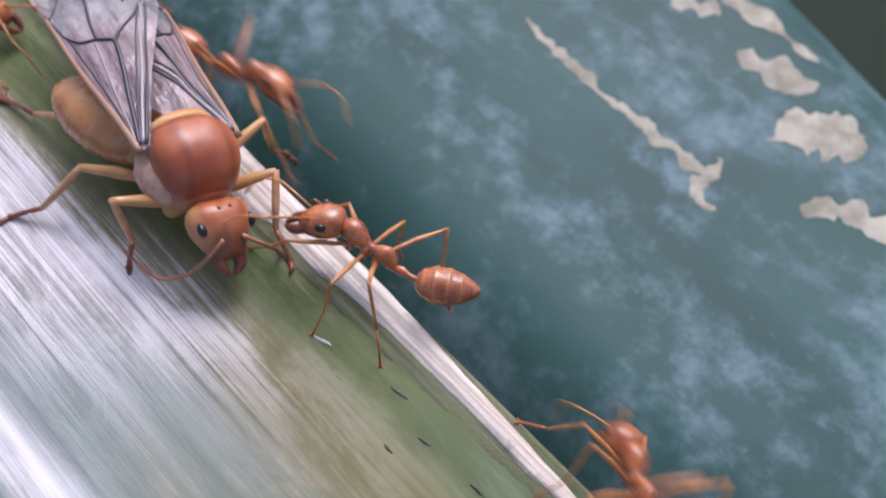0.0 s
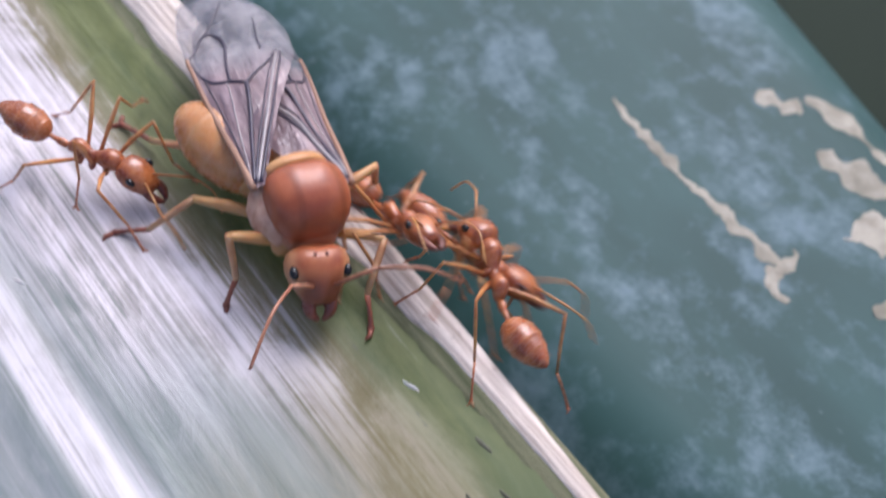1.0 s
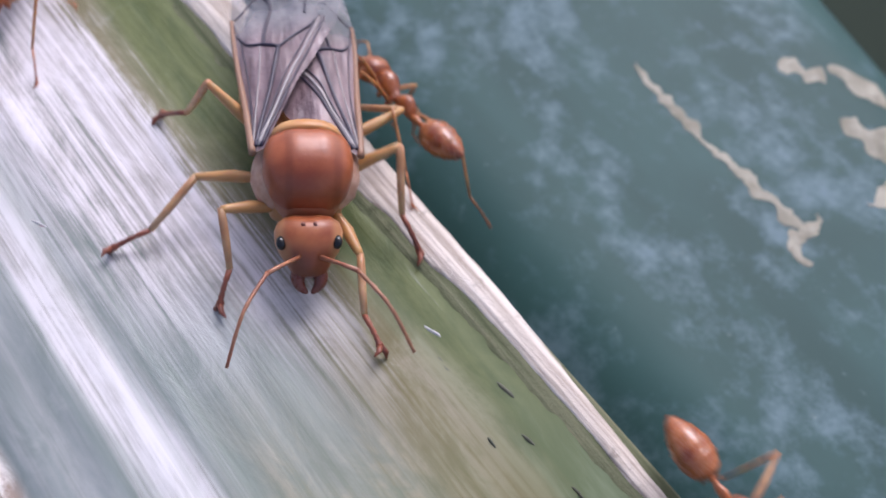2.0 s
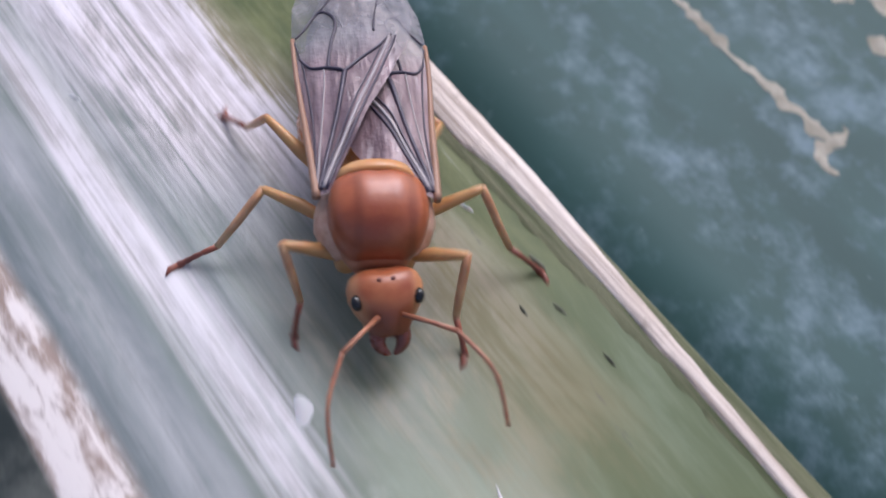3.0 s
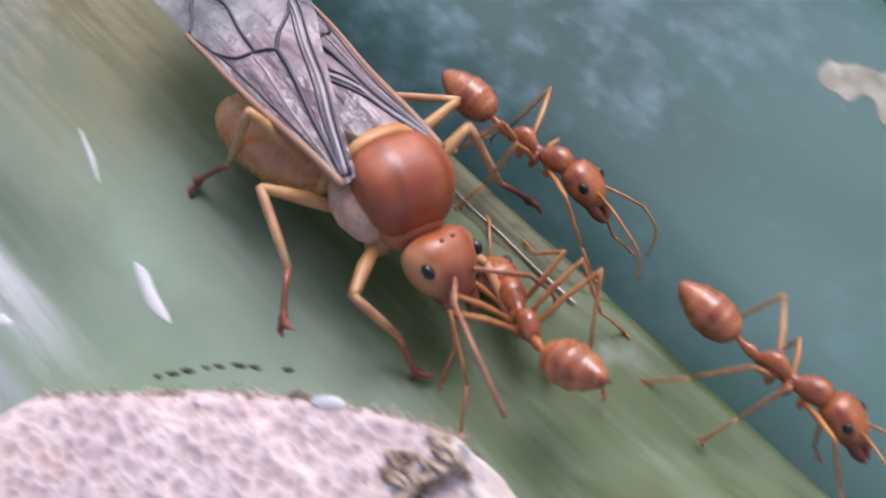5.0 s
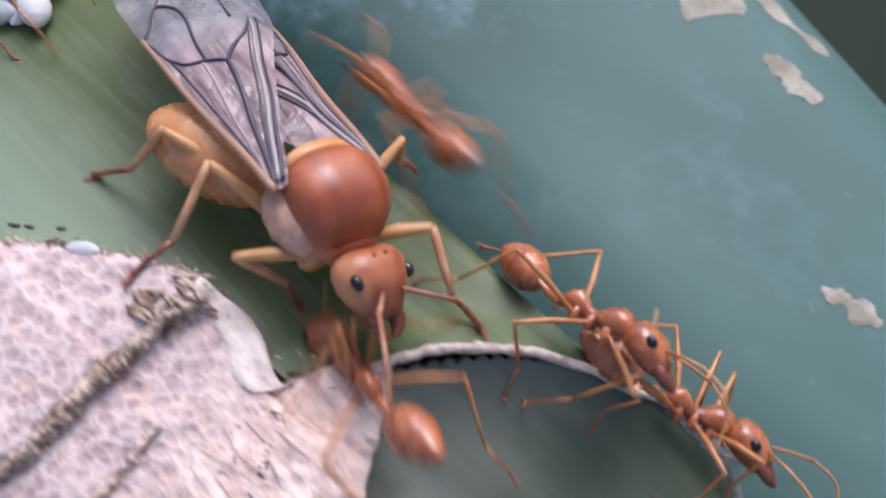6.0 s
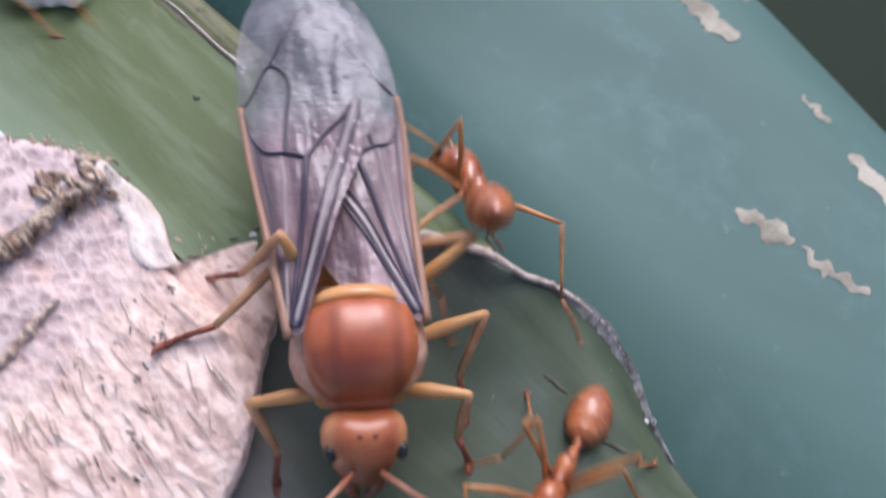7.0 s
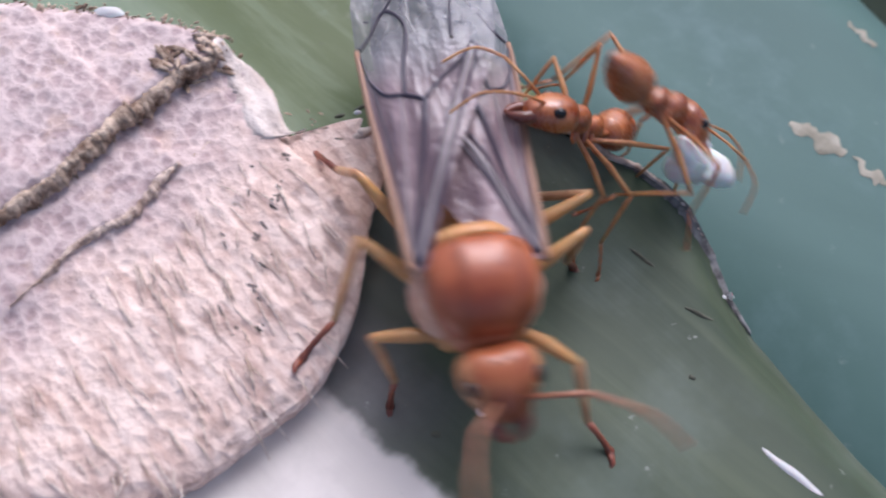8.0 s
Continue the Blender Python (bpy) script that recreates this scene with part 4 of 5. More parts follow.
def build_queen():
    queen = thing("queen_ant", "winged amber and brown queen weaver ant walking on the leaf", "ant")
    bm = rings(bmesh.new(), [(-1.4, 4.2, 0.9, 0.45), (-1.3, 4.25, 1.5, 0.85), (-1.05, 4.22, 1.85, 1.2), (-0.65, 4.15, 2.03, 1.42), (-0.1, 4.05, 2.1, 1.52), (0.5, 3.95, 2.08, 1.52), (1.0, 3.82, 1.94, 1.42), (1.4, 3.62, 1.72, 1.22), (1.7, 3.42, 1.4, 0.98), (1.9, 3.28, 0.95, 0.66), (1.98, 3.2, 0.35, 0.26)], 40, 0.84)
    for vert in bm.verts:  # a shallow groove down the middle and one along each side
        x, z = vert.co.x / MM, vert.co.z / MM
        if z > 4.2:
            vert.co.z -= 0.07 * MM * (math.exp(-(x / 0.16) ** 2) + 0.7 * math.exp(-((abs(x) - 1.35) / 0.2) ** 2))
    part("thorax", bm, THORAX, queen, "glossy red-brown thorax")
    bm = rings(bmesh.new(), [(-2.4, 2.7, 0.6, 0.6), (-2.1, 2.85, 1.5, 1.2), (-1.5, 2.95, 2.2, 1.45), (-0.8, 2.98, 2.55, 1.5), (0.0, 2.9, 2.62, 1.42), (0.7, 2.75, 2.35, 1.25), (1.2, 2.6, 1.8, 1.0), (1.5, 2.5, 0.9, 0.6)], 30, 0.9)
    for vert in bm.verts:
        p = vert.co / MM
        vert.co *= 1 + 0.05 * noise.noise(p * 1.1) - 0.05 * math.exp(-((p.y + 0.35 + 0.3 * (p.z - 3)) / 0.14) ** 2)
    part("thorax_side", bm, PLEURA, queen, "pale pinkish side plates")
    bm = rings(bmesh.new(), [(0.3, 2.9, 1.7, 1.2), (0.9, 2.85, 1.68, 1.2), (1.4, 2.78, 1.5, 1.08), (1.8, 2.7, 1.2, 0.9), (2.02, 2.66, 0.9, 0.68), (2.1, 2.64, 0.45, 0.36)], 28, 0.92)
    part("pronotum", bm, PRONOTUM, queen, "smooth brown collar")
    bm = rings(bmesh.new(), [(-2.15, 3.9, 0.7, 0.45), (-2.0, 4.0, 1.25, 0.85), (-1.75, 4.08, 1.6, 1.2), (-1.45, 4.1, 1.72, 1.22), (-1.25, 4.15, 1.6, 1.15)], 24, 0.9)
    part("scutellum", bm, BAND, queen, "yellow-orange band")
    bm = rings(bmesh.new(), egg(1.6, 1.3, 1.7, -2.7, 2.2, 0.5, 8), 14)
    part("waist", bm, PLEURA, queen)
    bm = rings(bmesh.new(), plates(6.4, 4.3, 3.6, -3.3, -0.35, 5, 0.022), 28)
    gaster = part("gaster", bm, GASTER, queen, "amber banded gaster")
    gaster["slot"] = "gaster"
    bm = rings(bmesh.new(), egg(2.0, 1.5, 1.3, 1.8, 0.0, 0.5, 10), 16)
    neck = part("neck", bm, PLEURA, queen)
    neck.matrix_basis = pose(0, 1.2 * MM, 2.45 * MM)
    neck["slot"] = "neck"
    # the head hangs on the neck and looks forwards and down; its own y runs to the jaws
    bm = rings(bmesh.new(), [(-0.38, 0, 0.72, 0.45), (-0.25, 0, 1.10, 0.76), (0.0, 0.02, 1.43, 0.98), (0.4, 0.04, 1.58, 1.10), (0.9, 0.03, 1.56, 1.10), (1.35, -0.01, 1.38, 1.02), (1.75, -0.05, 1.12, 0.90), (2.1, -0.08, 0.90, 0.76), (2.38, -0.1, 0.76, 0.60), (2.5, -0.12, 0.62, 0.44)], 36, 0.90)
    for vert in bm.verts:  # hollow back of the head, sunk fields beside the frontal ridge
        x, y, z = vert.co / MM
        if z > 0.3:
            vert.co.z -= 0.10 * MM * math.exp(-((abs(x) - 0.62) / 0.28) ** 2 - ((y - 2.0) / 0.55) ** 2)
            vert.co.z += 0.07 * MM * math.exp(-(x / 0.24) ** 2 - ((y - 1.9) / 0.8) ** 2)
        if y < 0.3:
            vert.co.y += 0.14 * MM * math.exp(-(x / 0.55) ** 2)
    head = part("head", bm, HEAD, queen, "orange-brown triangular head")
    head.matrix_basis = HEAD_REST
    for side in (-1, 1):
        bm = bmesh.new()
        ball(bm, (side * 1.27, 1.0, 0.68), (0.23, 0.34, 0.26), Euler((0.1, side * 0.5, side * 0.12)).to_matrix().to_4x4())
        part("eye", bm, EYE, head, "glossy black eye")
        bm = bmesh.new()
        tube(bm, curve_points([(side * 0.46, 2.2, -0.1), (side * 0.52, 2.6, -0.15), (side * 0.38, 2.95, -0.2), (side * 0.08, 3.22, -0.22)], 4), [0.36, 0.38, 0.37, 0.36, 0.34, 0.32, 0.3, 0.27, 0.24, 0.2, 0.16, 0.11, 0.05], 9)
        part("mandible", bm, MANDIBLE, head, "dark jaw")
        antenna = part("antenna", antenna_mesh(2.6, 5.0, 0.115, side, 0.5, 0.42), [ANTENNA], head)
        antenna.matrix_basis = Matrix.Translation(Vector((side * 0.5, 1.7, 0.88)) * MM)
        antenna["slot"] = f"antenna {side}"
    for x, y in ((-0.28, 0.22), (0.28, 0.22), (0, 0.5)):
        bm = bmesh.new()
        ball(bm, (x, y, 1.04), (0.11, 0.11, 0.09), None, 8, 6)
        part("ocellus", bm, MANDIBLE, head)
    for side, lift in ((1, 0.16), (-1, 0.0)):
        membrane, veins, pale, costa = wing_sheet(side, lift)
        wing = part("wing", membrane, WING, queen, "folded smoky translucent wing")
        wing["slot"] = f"wing {side}"
        part("vein", veins, VEIN, wing, "dark wing veins")
        part("pale_vein", pale, PALE_VEIN, wing, "cream stripe beside the vein")
        part("costa", costa, COSTA, wing, "brown front edge of the wing")
    for (x, y, z), _, _ in QUEEN_LEGS:
        bm = bmesh.new()
        ball(bm, (0.86 * x, y, z + 0.15), (0.62, 0.62, 0.95), Euler((0, -0.5 if x > 0 else 0.5, 0)).to_matrix().to_4x4(), 16, 12)
        part("coxa", bm, FEMUR, queen)
    add_legs(queen, QUEEN_LEGS, 0.25, (FEMUR, TIBIA, TARSUS))
    return queen


HEAD_REST = pose(0, 3.55 * MM, 2.75 * MM, -38)
WORKER_NECK = pose(0, 2.1 * MM, 2.1 * MM)
WORKER_HEAD_REST = WORKER_NECK @ pose(0, 0, 0, -24)
WORKER_WAIST = pose(0, -2.1 * MM, 1.85 * MM)
WORKER_GASTER = WORKER_WAIST @ pose(0, -1.6 * MM, 0.2 * MM)


def build_worker():
    ant = thing("worker_ant", "slender amber-red weaver ant worker with long thin legs", "ant", "worker ants on the leaf")
    bm = rings(bmesh.new(), [(2.3, 1.95, 0.17, 0.17), (2.1, 1.98, 0.27, 0.27), (1.95, 2.02, 0.42, 0.42), (1.7, 2.06, 0.53, 0.53), (1.35, 2.08, 0.57, 0.58), (1.0, 2.0, 0.50, 0.52), (0.7, 1.86, 0.37, 0.38), (0.45, 1.76, 0.27, 0.29), (0.2, 1.76, 0.27, 0.30), (-0.1, 1.9, 0.34, 0.42), (-0.45, 2.0, 0.40, 0.50), (-0.8, 1.9, 0.38, 0.45), (-1.02, 1.72, 0.3, 0.32), (-1.12, 1.62, 0.18, 0.2)], 18)
    part("thorax", bm, WORKER, ant)
    bm = rings(bmesh.new(), [(-0.95, 1.6, 0.14, 0.15), (-1.2, 1.65, 0.17, 0.2), (-1.45, 1.72, 0.22, 0.28), (-1.65, 1.7, 0.18, 0.22), (-1.9, 1.76, 0.13, 0.14), (-2.2, 1.86, 0.13, 0.14), (-2.45, 1.95, 0.16, 0.16)], 12)
    part("waist", bm, WORKER, ant)
    bm = rings(bmesh.new(), plates(3.1, 2.05, 1.95, 0, 0, 5, 0.07, 0.42), 22)
    gaster = part("gaster", bm, WORKER_DARK, ant, "red-brown banded gaster")
    gaster.matrix_basis = WORKER_GASTER @ pose(0, 0, 0, -10)
    gaster["slot"] = "gaster"
    bm = rings(bmesh.new(), [(-0.18, 0, 0.3, 0.3), (-0.05, 0, 0.66, 0.58), (0.22, 0.02, 0.82, 0.68), (0.65, 0.03, 0.92, 0.75), (1.1, 0.02, 0.87, 0.71), (1.5, -0.02, 0.70, 0.61), (1.85, -0.06, 0.55, 0.46), (2.0, -0.08, 0.38, 0.32)], 20, 0.93)
    head = part("head", bm, WORKER, ant)
    head.matrix_basis = WORKER_HEAD_REST
    head["slot"] = "head"
    for side in (-1, 1):
        bm = bmesh.new()
        ball(bm, (side * 0.76, 0.85, 0.36), (0.19, 0.28, 0.25), Euler((0, side * 0.4, 0)).to_matrix().to_4x4(), 12, 8)
        part("eye", bm, EYE, head, "black eye")
        bm = bmesh.new()
        tube(bm, curve_points([(side * 0.36, 1.65, -0.06), (side * 0.42, 2.05, -0.12), (side * 0.28, 2.45, -0.18), (side * 0.04, 2.75, -0.22)], 3), [0.27, 0.28, 0.27, 0.26, 0.25, 0.23, 0.20, 0.16, 0.11, 0.05], 7)
        part("mandible", bm, MANDIBLE, head)
        antenna = part("antenna", antenna_mesh(2.1, 2.9, 0.07, side, 0.6, 0.35), [WORKER_LEG], head)
        antenna.matrix_basis = Matrix.Translation(Vector((side * 0.3, 1.35, 0.5)) * MM)
        antenna["slot"] = f"antenna {side}"
    for (x, y, z), _, _ in WORKER_LEGS:
        bm = bmesh.new()
        ball(bm, (0.85 * x, y, z + 0.05), (0.19, 0.21, 0.42), Euler((0, -0.4 if x > 0 else 0.4, 0)).to_matrix().to_4x4(), 10, 7)
        part("coxa", bm, WORKER, ant)
    add_legs(ant, WORKER_LEGS, 0.105, (WORKER_LEG, WORKER_LEG, WORKER))
    return ant


def build_brood():
    """The white brood that one worker carries in its jaws."""
    brood = []
    for c, size, turn in (((-0.9, 2.5, -0.1), (2.1, 1.1), (5, 12, 60)), ((-0.6, 2.3, -0.7), (2.0, 1.05), (-10, 0, 30)), ((0.3, 3.1, -0.2), (1.9, 1.3), (8, -8, -50)), ((0.2, 2.6, -0.9), (2.1, 1.15), (0, 10, 95)), ((1.2, 1.5, -0.9), (2.1, 1.2), (10, 20, 20)), ((1.0, 1.9, -1.4), (1.9, 1.1), (-25, 0, 75))):
        fat = rings(bmesh.new(), egg(1.2 * size[0], 1.25 * size[1], 1.2 * size[1], 0, 0, 0.46, 26, 7, 0.07), 14)
        m = pose(*[x * MM for x in c], *turn)
        for vert in fat.verts:
            bend = vert.co.y / MM
            vert.co.z += 0.09 * bend * bend * MM
            vert.co = m @ vert.co
        brood.append(tagged(part("larva", fat, LARVA), "plump white ant larva held in a worker's jaws", "larva", "brood in the jaws"))
    return brood


# ---- how the ants stand and walk ----
def surface(u, v, base):
    """Height and upward direction of what an ant's body rides on, in the stem's frame."""
    if base == "level":
        return 0.0, Vector((0, 0, 1))
    if base == "stem":
        h = stem_height(u, v)
        slope = (stem_height(u, v + 1) - stem_height(u, v - 1)) / 2
        return h, Vector((0, -slope, 1)).normalized()
    lean = 0.45 * min(1.0, max(0.0, (v + 1.0) / 2.0))
    h = -0.45 * max(0.0, v)
    lower = lerp_table(u - end_of_leaf(v), ((-2, 0.0), (0, -0.4), (5, -2.6), (8, -3.0)))
    mound = 0.0
    if u < 21 and v < -8:
        mound = 1.8 * min(1.0, (-8 - v) / 2.0) * lerp_table(u, ((-4, 0), (0, 1), (13, 0.9), (20, 0.4), (22, 0)))
        lower *= 1 - min(1.0, (-8 - v) / 2.0)
    return h + lower + mound, Vector((0, lean, 1)).normalized()


def foot_height(u, v, base):
    return stem_height(u, v) if base == "stem" else ground_height(u, v)


def ride(u, v, heading, base, lift=0.0, pitch=0.0, roll=0.0):
    """The pose in the world of an ant at (u, v) that faces heading, in degrees from the stem's axis."""
    h, up = surface(u, v, base)
    a = radians(heading)
    ahead = Vector((math.cos(a), math.sin(a), 0))
    ahead = (ahead - up * ahead.dot(up)).normalized()
    right = ahead.cross(up)
    turn = Matrix((right, ahead, up)).transposed().to_4x4()
    return STEM_FRAME @ Matrix.Translation(at(u, v, h + lift)) @ turn @ pose(0, 0, 4 * MM, pitch, roll) @ pose(0, 0, -4 * MM)


def bent_leg(joint, foot, femur, tibia, bend=None):
    """Poses of femur (in the ant) and tibia (in the femur) that bring the claw to foot, all in millimetres."""
    reach = foot - joint
    far = min(reach.length, 0.985 * (femur + tibia))
    far = max(far, abs(femur - tibia) + 0.3)
    e = reach.normalized()
    up = Vector(bend or (0.75 if joint.x > 0 else -0.75, 0, 1))
    up = (up - e * up.dot(e)).normalized()
    c = (femur ** 2 + far ** 2 - tibia ** 2) / (2 * femur * far)
    a = math.acos(max(-1.0, min(1.0, c)))
    x = e * math.cos(a) + up * math.sin(a)
    z = e.cross(up)
    y = z.cross(x)
    shin = joint + e * far - (joint + x * femur)
    knee = math.atan2(shin.dot(y), shin.dot(x))
    turn = Matrix((x, y, z)).transposed().to_4x4()
    return Matrix.Translation(joint * MM) @ turn, Matrix.Translation((femur * MM, 0, 0)) @ Matrix.Rotation(knee, 4, "Z")


# which way the queen's knees point, in her own space
KNEES = ((1.8, -0.6, 1.4), (1.4, -2.6, 1.2), (0.6, -0.3, 1.0), (-1.2, 0.2, 0.9), (-1.0, -0.3, 0.9), (-1.0, 0.0, 0.5))


# lift, pitch, roll; yaw and pitch of the head; yaw and pitch of the gaster
REST = (0, 0, 0, 0, -24, 0, -10)


def smooth_path(rows, times):
    """u, v, heading and more at each time, gliding through the rows."""
    rows = np.array([(*row, *REST[len(row) - 4:]) for row in rows], float)
    rows[:, 3] = np.degrees(np.unwrap(np.radians(rows[:, 3])))
    return np.stack([np.interp(times, rows[:, 0], rows[:, k]) for k in range(1, rows.shape[1])], 1)


def slots_of(ant):
    return {o["slot"]: o for o in ant.children_recursive if "slot" in o.keys()}


def drive(ant, path, base, legs, homes, stride, span, feet=None):
    """Keys an ant along its path, with feet that stay where they are set down and swing forward in turn."""
    first, last = span
    times = [0.0] * (first > 0) + [round(t, 3) for t in np.arange(first, last + 1e-6, 0.1)] + [8.0] * (last < 8)
    fine = np.arange(0, 8.0001, 0.02)
    track = smooth_path(path, fine)

    def state(t):
        return [float(np.interp(t, fine, track[:, k])) for k in range(track.shape[1])]

    def body(t):
        s = state(t)
        return ride(s[0], s[1], s[2], base, *s[3:6])

    gone = np.concatenate([[0], np.cumsum(np.hypot(np.diff(track[:, 0]), np.diff(track[:, 1])) + 0.03 * np.abs(np.diff(track[:, 2])) + 1e-5)])
    poses = [body(t) for t in times]
    walk(ant, list(zip(times, poses)))
    slots = slots_of(ant)
    inverse = STEM_FRAME.inverted()

    def planted(t, home):
        p = inverse @ (body(t) @ (home * MM)) / MM
        return Vector((p.x, p.y, foot_height(p.x, p.y, base)))

    for k, (joint, femur, tibia) in enumerate(legs):
        home = Vector(homes[k])
        joint = Vector(joint)
        shift = 0.5 * ((k + (k > 2)) % 2) + 0.07 * (k % 3)
        upper, lower = [], []
        for t, m in zip(times, poses):
            if feet and k in feet:
                rows = feet[k]
                n = max(0, sum(r[0] <= t for r in rows) - 1)
                a, b = rows[n], rows[min(n + 1, len(rows) - 1)]
                f = 0.0 if b is a else (t - a[0]) / (b[0] - a[0])
                f = min(1.0, max(0.0, (f - 0.2) / 0.6))
                f = f * f * (3 - 2 * f)
                u, v = a[1] + (b[1] - a[1]) * f, a[2] + (b[2] - a[2]) * f
                far = math.hypot(b[1] - a[1], b[2] - a[2])
                foot = Vector((u, v, foot_height(u, v, base) + min(1.0, 0.3 * far) * math.sin(math.pi * f)))
            else:
                cycle = float(np.interp(t, fine, gone)) / stride + shift
                n, f = math.floor(cycle), cycle - math.floor(cycle)
                here = planted(float(np.interp((n + 0.3 - shift) * stride, gone, fine)), home)
                foot = here
                if f > 0.6:
                    ahead = planted(float(np.interp((n + 1.3 - shift) * stride, gone, fine)), home)
                    g = (f - 0.6) / 0.4
                    foot = here.lerp(ahead, g * g * (3 - 2 * g)) + Vector((0, 0, 0.9 * math.sin(math.pi * g)))
            local = m.inverted() @ (STEM_FRAME @ (foot * MM)) / MM
            p, q = bent_leg(joint, local, femur, tibia, KNEES[k] if feet else None)
            upper.append((t, p))
            lower.append((t, q))
        walk(slots[f"femur {k}"], upper)
        walk(slots[f"tibia {k}"], lower)
    if feet:
        return times, poses, []
    nods = [WORKER_NECK @ pose(0, 0, 0, 0, 0, s[6]) @ pose(0, 0, 0, s[7]) for s in map(state, times)]
    walk(slots["head"], list(zip(times, nods)))
    walk(slots["gaster"], [(t, WORKER_WAIST @ pose(0, 0, 0, 0, 0, s[8]) @ pose(0, -1.6 * MM, 0.2 * MM, s[9])) for t, s in zip(times, map(state, times))])
    for side in (-1, 1):
        o = slots[f"antenna {side}"]
        rest = o.matrix_basis.translation.copy()
        walk(o, [(t, Matrix.Translation(rest) @ pose(0, 0, 0, 9 * math.sin(9 * t + 2 * side + len(path)), 0, 14 * math.sin(6.3 * t + side + stride))) for t in times])
    return times, poses, nods


WORKER_HOMES = [(side * x, y, 0) for side in (1, -1) for x, y in ((2.5, 4.1), (3.9, 0.7), (2.9, -4.3))]
QUEEN_HOMES = [(side * x, y, 0) for side in (1, -1) for x, y in ((3.6, 4.6), (6.2, 0.6), (5.6, -5.0))]

QUEEN = build_queen()
WORKER_ANT = build_worker()
BROOD = build_brood()


